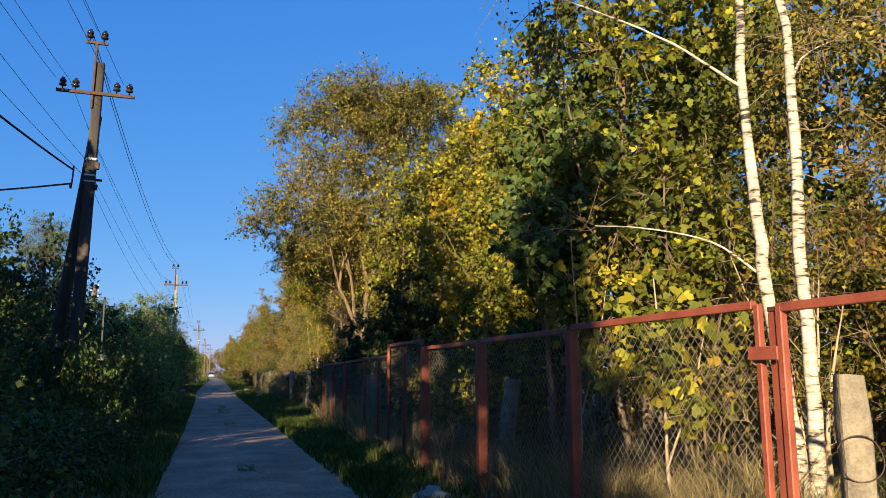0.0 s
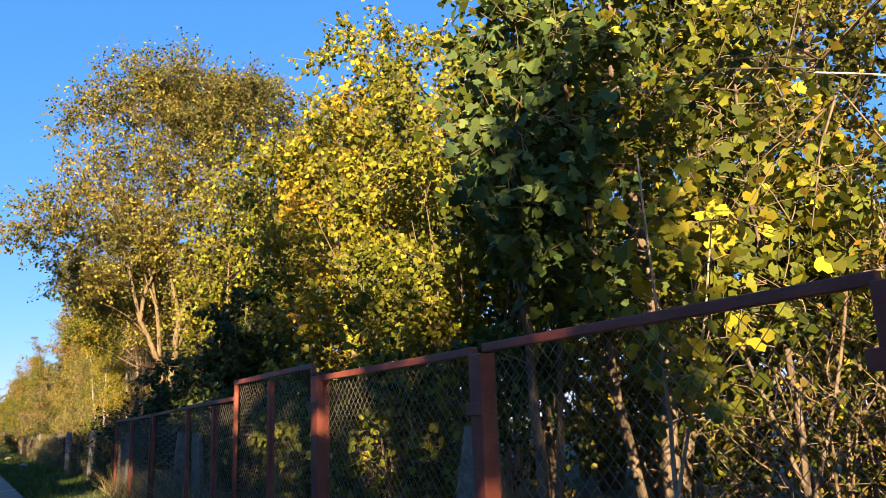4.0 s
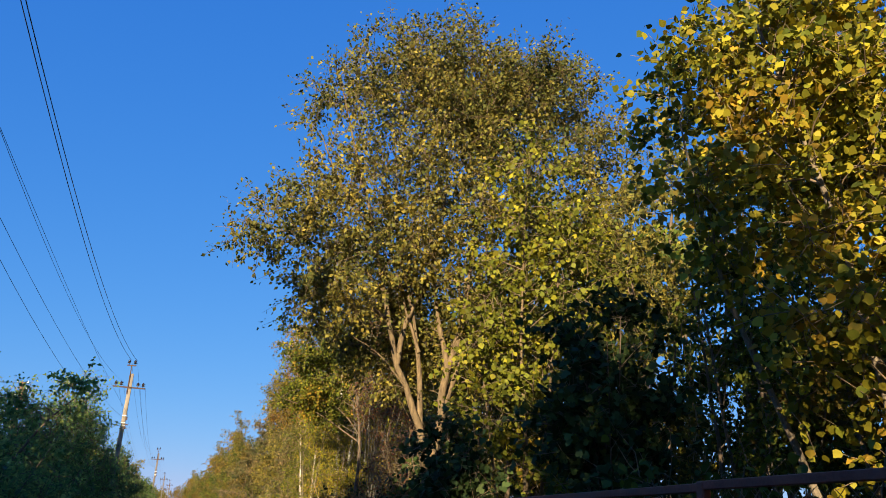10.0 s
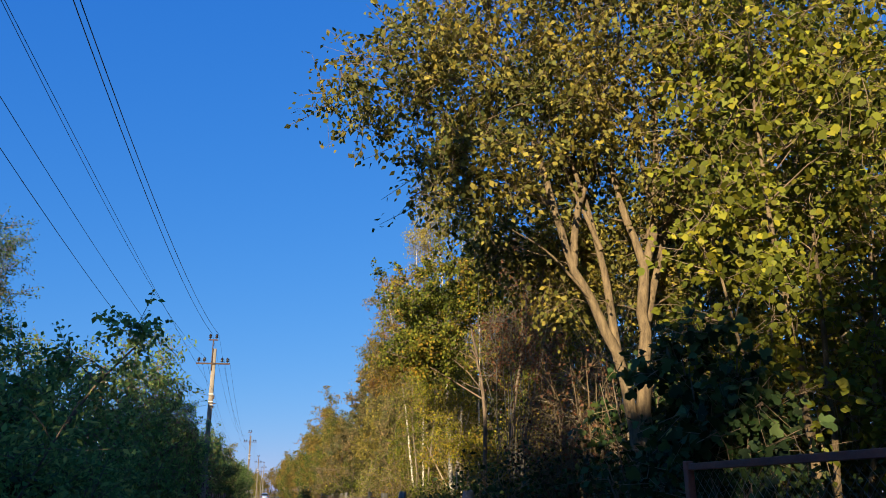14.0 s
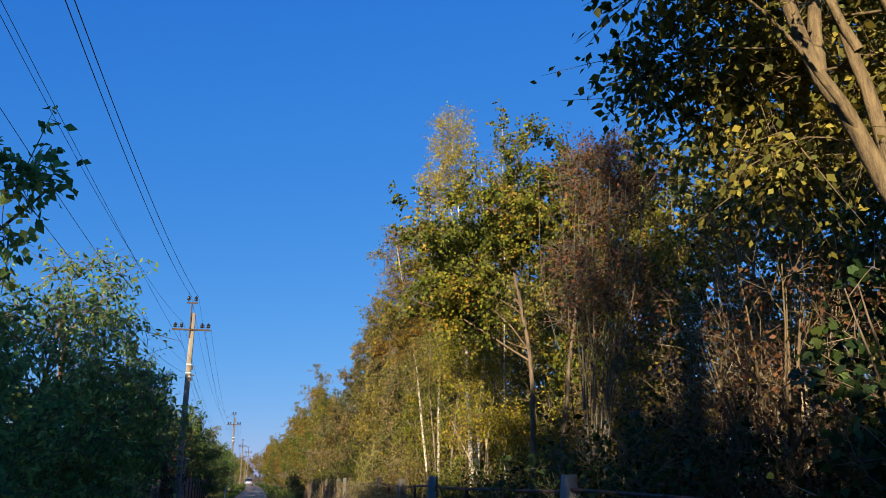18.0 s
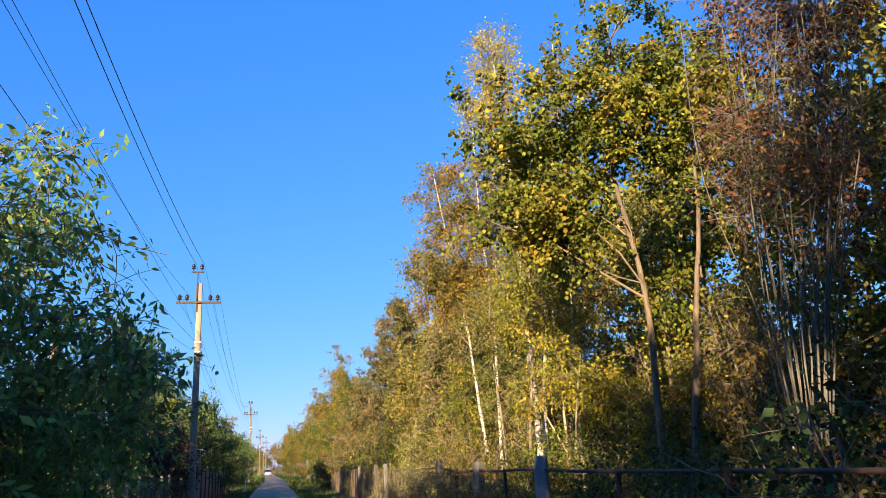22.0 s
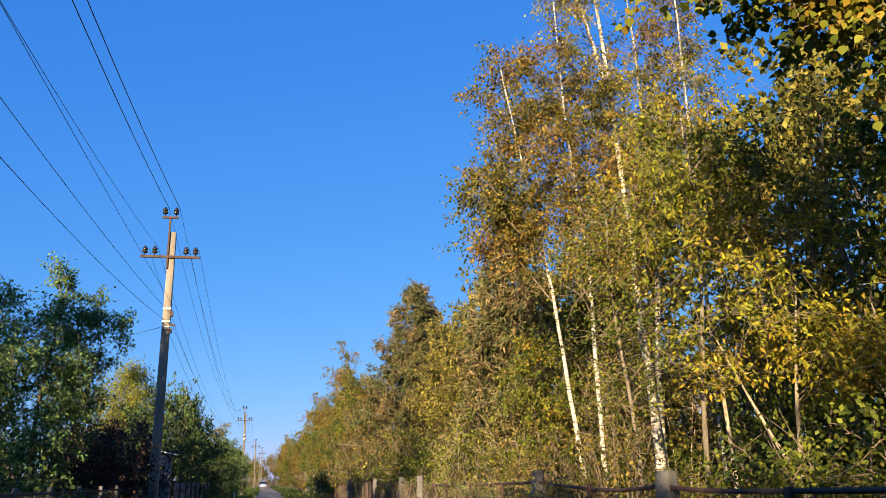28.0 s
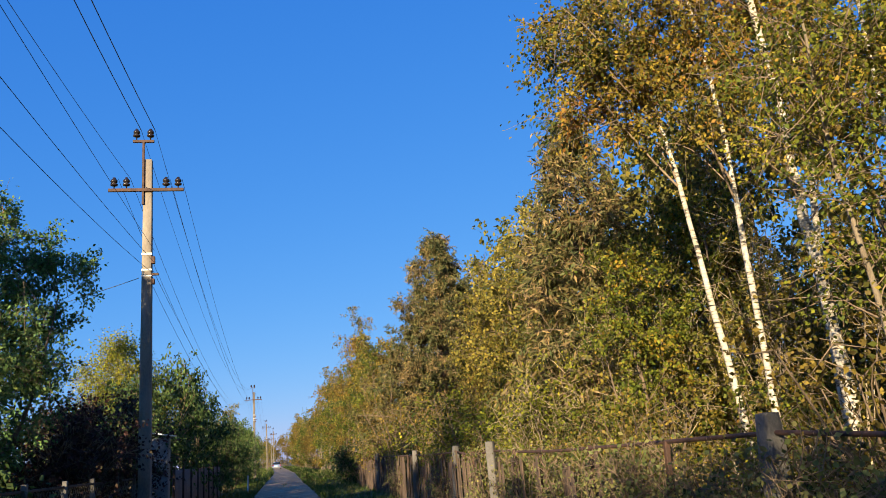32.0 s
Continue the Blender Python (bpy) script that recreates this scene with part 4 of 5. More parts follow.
    ([(-0.4, 0.1, 4.8), (-0.9, 0.2, 6.2), (-1.7, 0.3, 8.8)], 0.042, 0.007),
    ([(0.3, 0.1, 5.0), (0.9, 0.2, 6.4), (1.5, 0.3, 8.8)], 0.042, 0.007),
], [(-0.9, 0.4, 9.2, 2.6, 2.2, 3.0, 250), (2.1, 0.8, 9.4, 2.9, 2.2, 3.4, 190), (0.6, 0.5, 11.8, 2.8, 2.0, 1.2, 100), (1.9, 0.5, 11.2, 2.4, 1.8, 1.6, 150), (-0.6, 0.4, 11.2, 2.0, 1.6, 1.5, 90), (-3.2, -0.2, 6.9, 1.35, 1.0, 1.0, 56), (-2.4, -0.5, 5.5, 0.9, 0.9, 0.9, 36), (4.0, 0.5, 9, 2.0, 2, 3.4, 70),
    (0.9, 1.2, 5.6, 1.6, 0.8, 1.8, 80), (-0.8, 1.0, 5.4, 1.2, 0.8, 1.8, 90), (-0.9, -0.4, 6.8, 1.4, 0.6, 1.0, 36), (0.6, -0.5, 6.4, 1.0, 0.6, 1.4, 26)], "willow", "tan", 92000, 0.094, 8, "plain", 7, 0.6, limb=0.4, twig_bark="tan")
tree("aspen_tree", "large-leaved lime in green and lemon yellow beside the willow", (6.35, 25.2), [
    ([(0, 0, 0), (0.05, 0, 2.5), (-0.1, 0, 5), (0, 0.1, 8.6)], 0.075, 0.012),
    ([(-0.15, 0, 0), (-0.5, 0.1, 2.3), (-0.9, 0.2, 5)], 0.05, 0.01),
    ([(0.15, 0, 0), (0.35, 0, 2.2), (0.7, 0.2, 5.2), (0.8, 0.2, 7.6)], 0.055, 0.01),
    ([(0.2, -0.1, 0), (0.9, -0.1, 2.6), (1.5, 0, 5.6)], 0.045, 0.01),
], [(0.1, 0.1, 6.6, 1.7, 1.5, 2.8, 110), (-0.8, 0.0, 3.9, 0.9, 1.0, 1.6, 40), (1.3, 0.1, 5.2, 1.3, 1.3, 2.6, 60), (0.3, -0.5, 2.4, 1.2, 0.7, 0.9, 18)], "lime", "tan", 8600, 0.1, 9, "round", 5, 0.5)
# this shrub and the next carry their shade in the leaf colour
bush("shrub", "broad-leaved shrub at the foot of the willow, deep shade in its leaf colour", (4.75, 24.5), 0.7, 3.3, "shade", 2600, 0.12, 130, shape="maple", limbs=60)
bush("shrub", "green leafy shrub above the fence, shade painted into its leaves", (5.25, 20.2), 0.85, 4.2, "shade", 5500, 0.1, 10, shape="maple", limbs=60)
bush("shrub", "tangled shrub with sparse yellow leaves behind the fence", (4.7, 12.4), 0.9, 2.3, "lime", 1900, 0.1, 11, shape="round", limbs=44, group="shrubs behind the red fence")
bush("shrub", "tangled shrub with sparse yellow leaves behind the fence", (4.6, 15.0), 0.9, 2.4, "lime", 2000, 0.09, 12, shape="round", limbs=44, group="shrubs behind the red fence")
bush("shrub", "tangled bare-stemmed shrub with a few yellow leaves", (6.6, 6.9), 1.2, 3.6, "birch", 1500, 0.075, 14, limbs=34, stems=6, bark="pale", group="shrubs behind the red fence")
bush("shrub", "tall bare-stemmed shrub with golden twigs beside the birches", (7.2, 4.4), 1.5, 5.0, "birch", 3200, 0.07, 15, limbs=70, stems=10, bark="pale", group="shrubs behind the red fence")
bush("shrub", "tangled shrub with yellow leaves behind the fence", (5.6, 3.6), 0.8, 2.0, "birch", 600, 0.09, 16, limbs=16, stems=4, bark="pale", shape="round", group="shrubs behind the red fence")
bush("shrub", "leafy shrub at the end of the red fence", (4.8, 18.0), 0.9, 2.2, "green", 1800, 0.09, 17, shape="round", limbs=40, group="shrubs behind the red fence")

bush("shrub", "green maple thicket deep in the wood", (7.8, 10.2), 1.5, 5.5, "maple", 4200, 0.1, 64, shape="maple", limbs=90, stems=10, bark="brown", group="thicket shrubs")
bush("shrub", "bronze thicket behind the birches", (8.4, 50.8), 1.4, 5.2, "willow", 5500, 0.08, 65, limbs=110, stems=12, bark="grey", twig_bark="pale", group="thicket shrubs")
bush("shrub", "bronze thicket behind the birches", (9.6, 48.4), 1.5, 5.6, "brown", 5500, 0.08, 66, limbs=110, stems=12, bark="grey", twig_bark="pale", group="thicket shrubs")
bush("shrub", "tawny thicket between birch and pine", (7.2, 53.0), 1.5, 5.0, "willow", 6500, 0.08, 67, limbs=120, stems=12, bark="grey", twig_bark="pale", group="thicket shrubs")
bush("shrub", "low green and yellow thicket by the old fence", (5.4, 54.6), 1.2, 3.2, "lime", 5000, 0.075, 68, limbs=90, stems=10, bark="grey", twig_bark="pale", group="thicket shrubs")

# the first bush has the leaf colour with deep shade in it
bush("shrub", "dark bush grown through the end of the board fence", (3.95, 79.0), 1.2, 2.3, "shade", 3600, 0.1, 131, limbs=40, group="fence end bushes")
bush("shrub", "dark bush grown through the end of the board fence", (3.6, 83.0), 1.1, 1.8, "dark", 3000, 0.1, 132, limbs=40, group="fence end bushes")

# rust-topped rowan, vase shaped
rng = random.Random(3)
fan = []
for i in range(24):
    a = i * 2.4
    s = 0.25 + 0.95 * rng.random()
    c, d = math.cos(a) * s, math.sin(a) * s
    k = 0.85 + 0.15 * rng.random()
    w = [rng.uniform(-0.12, 0.12) for _ in range(6)]
    fan.append(([(0.1 * c, 0.1 * d, 0), (0.2 * c, 0.2 * d, 1.5 * k), (0.45 * c + 0.1 + w[0] * 0.5, 0.45 * d + w[1] * 0.5, 3.3 * k), (0.8 * c + 0.3 + w[2], 0.8 * d + w[3], 5.2 * k), (1.0 * c + 0.5 + w[4], 1.0 * d + w[5], 7.5 * k)], 0.011 + 0.011 * rng.random(), 0.004))
tree("rowan_tree", "vase-shaped half-bare rowan with rusty leaves at the top", (5.82, 34.7), fan, [(0.55, 0, 6.8, 1.15, 1.0, 0.9, 110), (0.35, 0, 4.9, 1.1, 1.0, 1.3, 90)], "rust", "ash", 9500, 0.062, 18, "plain", 7, 0.55, bare=0.25, rise=1.5, twig_bark="ash")
bush("shrub", "brown half-bare thicket in deep shade", (5.6, 29.6), 1.5, 4.2, "rust", 2400, 0.07, 19, limbs=90, stems=14, bark="tan", twig_bark="tan", group="thicket shrubs")
bush("shrub", "brown half-bare thicket with dry leaves", (6.4, 32.2), 1.3, 4.6, "brown", 2600, 0.07, 20, limbs=100, stems=16, bark="tan", twig_bark="tan", group="thicket shrubs")
# near-black leaf colour stands for the shade beside the willow
bush("shrub", "maple shrub overhanging the old fence, leaves coloured for deep shade", (5.4, 27.4), 1.0, 3.4, "shade", 2200, 0.11, 21, shape="maple", limbs=40, group="thicket shrubs")

# oak with open crown on two bare trunks
tree("oak_tree", "oak in mixed green and ochre leaf on two bare trunks", (6.3, 39.0), [
    ([(0, 0, 0), (-0.05, 0, 1.5), (0.0, 0, 3.5), (-0.25, 0, 5.5), (-0.5, 0, 7), (-0.3, -0.2, 9)], 0.085, 0.02),
    ([(0.6, 0.1, 0), (0.62, 0.1, 1.5), (0.9, 0, 4), (1.2, 0, 6), (1.2, -0.1, 8.5)], 0.09, 0.02),
    ([(-0.25, 0, 5.4), (-1.0, 0.1, 6.2), (-1.9, 0.2, 6.8)], 0.045, 0.01),
], [(-0.2, -0.2, 8.1, 1.6, 1.5, 1.9, 80), (-1.8, 0, 6.9, 1.5, 1.3, 1.5, 60), (1.2, 0, 7.8, 1.1, 1.3, 1.9, 50), (-1.9, 0, 5.4, 1.2, 1.1, 0.7, 36)], "oak", "brown", 34000, 0.074, 22, "round", 5, 0.5, limb=0.5)

bush("shrub", "golden thicket behind the oak trunks", (7.7, 41.4), 1.3, 3.8, "yellow", 5000, 0.075, 80, limbs=90, stems=10, bark="grey", group="thicket shrubs")
bush("shrub", "tawny thicket behind the oak trunks", (8.5, 39.2), 1.5, 5.0, "brown", 5000, 0.08, 81, limbs=100, stems=12, bark="grey", group="thicket shrubs")
bush("shrub", "golden thicket between oak and rowan", (7.6, 36.8), 1.3, 4.2, "birch", 4200, 0.075, 82, limbs=100, stems=12, bark="grey", group="thicket shrubs")
# pale bark lightens this thicket in place of sun the willow blocks
bush("shrub", "bare tawny thicket beside the rowan", (6.9, 31.0), 1.4, 5.0, "brown", 2600, 0.07, 83, limbs=130, stems=18, bark="pale", twig_bark="pale", group="thicket shrubs")

# birches and their neighbours on the far stretch
def slim_birch(at, pts, r, crown, n, count, seed, leaf="birch", label="slender white birch with hanging bronze twigs", size=0.066):
    return tree("birch_tree", label, at, [(pts, r, 0.014)], [(*c, k) for c, k in zip(crown, n)], leaf, "birch", int(count * 1.45), size, seed, "plain", 6, 0.55, droop=0.4, group="birches", limb=0.45, rise=0.9)
slim_birch((6.0, 48.4), [(0, 0, 0), (-0.1, 0, 1.5), (-0.33, 0, 3.5), (-0.56, 0, 5.3), (-0.95, 0, 7.4), (-1.4, 0, 10)], 0.062, [(-1.15, 0.1, 8.0, 1.15, 1.2, 2.4), (-1.5, 0.2, 6.9, 1.0, 1.0, 1.2)], [64, 40], 12500, 30)
slim_birch((6.25, 48.2), [(0, 0, 0), (0, 0, 1.3), (-0.03, 0, 3.4), (-0.05, 0, 5.8), (-0.3, 0, 8.4), (-0.4, 0, 11.5)], 0.066, [(-0.5, 0.1, 9.0, 1.4, 1.3, 2.8), (-0.5, 0, 6.4, 1.0, 1.0, 1.4)], [70, 26], 11500, 31)
tree("birch_tree", "tall thick birch with black-scarred bark and a sunlit golden top", (7.25, 48.2), [
    ([(0, 0, 0), (0.1, 0, 1.5), (0.08, 0, 2.8), (-0.02, 0, 4.3), (-0.05, 0, 5.9), (-0.18, 0.1, 9.1), (-0.37, 0.1, 11.9), (-0.55, 0.1, 13.6), (-0.62, 0.1, 14.8)], 0.12, 0.012),
    ([(-0.17, 0.1, 9.0), (-0.5, 0.1, 10.6), (-0.85, 0.2, 12.2), (-1.0, 0.2, 13.2)], 0.05, 0.01),
], [(-0.55, 0, 13.5, 0.9, 0.9, 2.0, 90), (-1.1, 0.1, 12.0, 0.7, 0.7, 1.3, 40), (-0.3, 0.2, 9.4, 1.2, 1.1, 1.4, 30), (0.1, 0.2, 5.6, 1.4, 1.1, 1.2, 20)], "gold", "birch", 12500, 0.066, 32, "plain", 6, 0.55, droop=0.4, group="birches", limb=0.45, rise=0.9)
slim_birch((7.75, 48.8), [(0, 0, 0), (0, 0, 1.4), (0.05, 0, 3.1), (0.35, 0, 7), (0.4, 0.2, 10), (0.3, 0.2, 13)], 0.105, [(0.4, 0.2, 9.8, 1.4, 1.4, 3.2), (-0.6, 0, 7.8, 1.5, 1.3, 2.2)], [60, 60], 13500, 33)
slim_birch((8.4, 47.7), [(0, 0, 0), (0, 0, 4), (0.1, 0, 9), (0.1, 0, 14.4)], 0.045, [(0.1, 0, 11.4, 1.1, 1.1, 3.2)], [60], 4600, 35, "birch", "thin half-bare birch against the sky")
tree("ash_tree", "slim pale-stemmed ash half hidden by yellow leaves", (7.15, 45.4), [
    ([(0, 0, 0), (-0.05, 0, 2), (-0.15, 0, 4.2), (-0.25, 0, 7.4)], 0.05, 0.012), ([(-0.1, 0, 3.2), (0.25, 0, 4.3), (0.5, 0.1, 5.6)], 0.025, 0.008)],
    [(-0.3, 0, 6.4, 1.3, 1.2, 2.0, 50), (0.2, -0.2, 3.6, 1.1, 0.9, 1.0, 24)], "yellow", "pale", 6500, 0.085, 36, "long", 6, 0.5)
tree("maple_tree", "young feather-leaved tree with pale forked stems under the birches", (6.2, 42.6), [
    ([(0, 0, 0), (0, 0, 1.5), (0.1, 0, 2.6), (0.3, 0, 3.8)], 0.05, 0.01), ([(0, 0, 1.3), (-0.5, 0, 2.2), (-0.9, 0, 3)], 0.03, 0.008)],
    [(0, 0, 3.0, 1.3, 1.1, 0.8, 40), (-0.3, 0, 4.2, 1.0, 1.0, 0.7, 20)], "yellow", "pale", 6500, 0.085, 37, "long", 6, 0.5, group="young maples")
tree("maple_tree", "young maple with green and yellow leaves among the birches", (5.45, 45.2), [
    ([(0, 0, 0), (0, 0, 2), (-0.2, 0, 4), (-0.2, 0, 6)], 0.05, 0.01)],
    [(-0.3, 0, 4.8, 0.8, 0.9, 1.2, 44), (-0.1, 0, 3.2, 0.8, 0.9, 0.9, 24)], "oak", "grey", 6000, 0.055, 38, "plain", 5, 0.5, group="young maples")
tree("ash_tree", "young ash with bright green leaves hanging over the fence", (5.4, 43.4), [
    ([(0, 0, 0), (0.1, 0, 2), (0.3, 0, 4.2), (0.3, 0, 6.2)], 0.05, 0.01)],
    [(0.3, 0, 5.4, 1.0, 0.9, 1.2, 40)], "lime", "grey", 5200, 0.09, 39, "long", 6, 0.5)
tree("field_maple", "dense bronze and olive tree beside the pine", (7.0, 58.5), [
    ([(0, 0, 0), (0.1, 0, 3), (0, 0, 6), (0.1, 0, 8)], 0.12, 0.02), ([(0.1, 0, 0.5), (-0.7, -0.3, 3), (-1.2, -0.5, 5.4)], 0.07, 0.015)],
    [(0, 0, 5.8, 1.9, 1.8, 2.3, 90), (-1.3, -0.5, 4.0, 1.4, 1.4, 2.4, 70), (0.4, -0.4, 2.6, 1.9, 1.4, 1.8, 50)], "willow", "brown", 26000, 0.09, 40, "plain", 6, 0.5)

# pines: whorls of upswept needle tufts
def pine(at, height, radius, seed, count, label, low=0.1):
    rng = np.random.default_rng(seed)
    clumps = []
    levels = int(height * 1.7)
    for i in range(levels):
        f = low + (0.97 - low) * i / levels
        r = radius * (1 - f) ** 0.85 + 0.15
        z = f * height
        m = max(5, int(9 * (1 - f) + 4))
        for j in range(m):
            a = 2 * math.pi * (j + rng.random() * 0.9) / m
            rr = r * (0.7 + 0.4 * rng.random())
            clumps.append((math.cos(a) * rr * 0.72, math.sin(a) * rr * 0.72, z + 0.12 * rr + rng.normal() * 0.1, rr * 0.3, rr * 0.3, 0.35, 3))
    clumps.append((0, 0, height - 0.3, 0.3, 0.3, 0.5, 8))
    return tree("pine_tree", label, at, [([(0, 0, 0), (0.05, 0, height * 0.5), (0, 0, height)], 0.012 * height + 0.03, 0.015)], clumps, "needle", "pine", count, 0.2, seed, "needle", 6, 0.5, limb=0.5, spread=0.03, rise=0.1)
for k, (px, py, h, r, c) in enumerate(((7.7, 75.5, 11.9, 5.6, 95000), (6.9, 55.4, 9.3, 2.7, 30000), (9.6, 82, 12.4, 3.8, 18000))):
    pine((px, py), h, r, 50 + k, c, "dark green pine with rusty inner needles" if k != 1 else "ragged dark pine among the birches")

# repeated trees of the wood, each kind built once and copied
def stock(seed, leaf, height, radius, count, size, label, name="broadleaf_tree", bark="brown", shape="plain", droop=0.0, limbs=12, group="trees of the wood"):
    r = np.random.default_rng(seed)
    stems = [([(0, 0, 0), (0.15, 0, height * 0.35), (-0.1, 0.1, height * 0.62), (0, 0, height * 0.84)], 0.012 * height, 0.015),
             ([(0.1, 0.1, 0), (0.6, 0.3, height * 0.35), (0.9, 0.2, height * 0.75)], 0.008 * height, 0.012),
             ([(-0.1, 0, 0), (-0.6, -0.2, height * 0.3), (-1.0, -0.3, height * 0.65)], 0.008 * height, 0.012)]
    clumps = []
    for i in range(6):
        a, f = r.random() * 6.3, r.random()
        clumps.append((math.cos(a) * radius * 0.45, math.sin(a) * radius * 0.45, height * (0.3 + 0.52 * f), radius * (0.75 - 0.25 * f), radius * (0.75 - 0.25 * f), height * 0.2, limbs))
    clumps.append((0, 0, height * 0.84, radius * 0.6, radius * 0.6, height * 0.15, limbs + 4))
    clumps.append((0, 0, height * 0.16, radius * 0.8, radius * 0.8, height * 0.12, limbs))
    return tree(name, label, (0, 0), stems, clumps, leaf, bark, count, size, seed, shape, 4, 0.6, droop, group=group, sides=3)


STOCK = [
    stock(101, "brown", 8.0, 2.1, 8600, 0.112, "bronze and olive broadleaf tree at the edge of the wood"),
    stock(102, "green", 8.0, 2.3, 8600, 0.112, "green broadleaf tree turning yellow in the wood"),
    stock(103, "willow", 8.5, 2.2, 8600, 0.11, "bronze-leaved tree in the wood"),
    stock(104, "oak", 8.0, 2.0, 8600, 0.112, "green and ochre autumn tree in the wood"),
    stock(105, "birch", 10.0, 1.8, 8000, 0.105, "slender grey-trunked birch in yellow leaf in the wood", "birch_tree", "grey", droop=0.3),
]
DEEP = [stock(106, "brown", 8.0, 2.2, 3400, 0.18, "bronze broadleaf tree deep in the wood", limbs=8),
        stock(107, "willow", 8.3, 2.2, 3400, 0.18, "olive and bronze tree deep in the wood", limbs=8)]
DEEP[0].matrix_basis, DEEP[1].matrix_basis = pose(16, 3, 0), pose(18, 60, 0)
WOOD = random.Random(11)
spots = []
y = 79.0
while y < 235:                       # front rank along the fence
    far = 0.0 if y < 90 else min(2.2, (y - 90) * 0.02)
    spots.append((5.6 - far + WOOD.uniform(-0.5, 0.5), y, WOOD.uniform(0.85, 1.05)))
    y += WOOD.uniform(1.7, 2.6) if y < 110 else WOOD.uniform(3, 4.6)
y = -14.0
while y < 100:                       # ranks behind
    spots.append((10.5 + WOOD.uniform(-0.8, 1.6), y, WOOD.uniform(0.95, 1.25)))
    if len(spots) % 2:
        spots.append((15.0 + WOOD.uniform(-1.5, 1.5), y + 1.5, WOOD.uniform(1.5, 1.8)))
    y += WOOD.uniform(3.4, 4.8)
for q in ((8.6, 1.0, 0.9), (8.8, 12.4, 0.95), (9.4, 22.6, 1.0), (8.2, 30.0, 0.85), (8.4, 36.4, 0.8), (8.8, 43.0, 0.85), (8.6, 53.0, 0.8), (6.2, 51.8, 0.62), (7.2, 62, 0.8), (8.6, 66, 0.95), (9.2, 70, 1.0), (9.5, 26.5, 1.0), (9.0, 15.0, 1.0)):
    spots.append(q)
for i, (x, y, s) in enumerate(spots):
    src = STOCK[WOOD.choice([0, 1, 2, 3, 0, 0, 2, 1, 4] if y > 50 else [0, 2, 3, 0, 2] if y > 25 else [0, 1, 3, 2, 1])]
    m = pose(x, y, 0, 0, 0, WOOD.uniform(0, 360)) @ Matrix.Diagonal((s, s, s * WOOD.uniform(0.92, 1.12), 1))
    if i < len(STOCK):
        src = STOCK[i]
        src.matrix_basis = m
    else:
        ob = copy_thing(DEEP[i % 2] if x > 12 else src, pose(0, 0, 0))
        ob.matrix_basis = m

# low growth along the old fence
UNDER = [bush("shrub", "low green undergrowth along the old fence", (4.7, 36.6), 1.0, 1.7, "green", 2700, 0.06, 60, limbs=30, twigs=4, sides=3, group="undergrowth"),
         bush("shrub", "low yellowing undergrowth along the old fence", (4.9, 40.4), 1.0, 2.0, "lime", 2700, 0.06, 61, limbs=30, twigs=4, sides=3, shape="plain", group="undergrowth"),
         bush("shrub", "low brown half-bare undergrowth along the old fence", (4.8, 31.0), 1.1, 2.2, "brown", 2000, 0.055, 62, limbs=44, twigs=5, sides=3, stems=12, group="undergrowth")]
# leaf colour darkened to stand for deep shade, used up to y 35
UNDER.append(bush("shrub", "undergrowth along the old fence, leaf colour darkened for deep shade", (4.6, 24.6), 1.1, 1.9, "shade", 1600, 0.09, 94, limbs=30, twigs=4, sides=3, group="undergrowth"))
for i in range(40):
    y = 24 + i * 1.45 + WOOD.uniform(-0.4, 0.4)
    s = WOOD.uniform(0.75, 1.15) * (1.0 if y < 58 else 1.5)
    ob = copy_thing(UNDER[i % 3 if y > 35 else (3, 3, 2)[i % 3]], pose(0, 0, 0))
    ob.matrix_basis = pose(WOOD.uniform(4.5, 5.6), y, 0, 0, 0, WOOD.uniform(0, 360)) @ Matrix.Diagonal((s, s, s, 1))
BACK = [bush("shrub", "bronze thicket deep in the wood", (9.0, 4.0), 1.9, 4.6, "brown", 4400, 0.095, 91, limbs=30, twigs=4, sides=3, bark="pale", group="thickets in the wood"),
        bush("shrub", "dull green and yellow thicket deep in the wood", (9.2, 8.0), 1.9, 4.2, "green", 4400, 0.095, 92, limbs=30, twigs=4, sides=3, bark="grey", group="thickets in the wood"),
        bush("shrub", "golden thicket deep in the wood", (9.2, 28.0), 1.9, 4.6, "birch", 4400, 0.095, 93, limbs=30, twigs=4, sides=3, bark="pale", group="thickets in the wood")]
y = -3.0
while y < 62:
    for x, s in ((9.0, 0.9), (12.6, 1.25)):
        ob = copy_thing(BACK[WOOD.choice((0, 1, 2, 0, 2)) if y > 3 else 1], pose(0, 0, 0))
        ob.matrix_basis = pose(x + WOOD.uniform(-0.4, 0.4), y + WOOD.uniform(-0.4, 0.4), 0, 0, 0, WOOD.uniform(0, 360)) @ Matrix.Diagonal((s, s, s * WOOD.uniform(0.85, 1.15), 1))
    y += 3.1
VINE = bush("vine", "green vine climbing over the old fence", (3.66, 46.8), 0.5, 1.35, "vine", 1500, 0.055, 63, limbs=30, squash=1.6, category="vine", group="fence vines")
for y in (28.2, 33.6, 39.6, 41.8, 43.2, 44.2, 45.4, 47.9, 49.2, 51.0, 53.4, 57.6, 64.8):
    ob = copy_thing(VINE, pose(0, 0, 0))
    ob.matrix_basis = pose(3.66, y, 0, 0, 0, WOOD.choice((0, 180))) @ Matrix.Diagonal((0.8, 1.2, WOOD.uniform(0.8, 1.05), 1))

# ---------------------------------------------------------------- gardens on the other side
tree("plum_tree", "dark green plum tree with drooping leaves overhanging the lane", (-3.1, 34.6), [
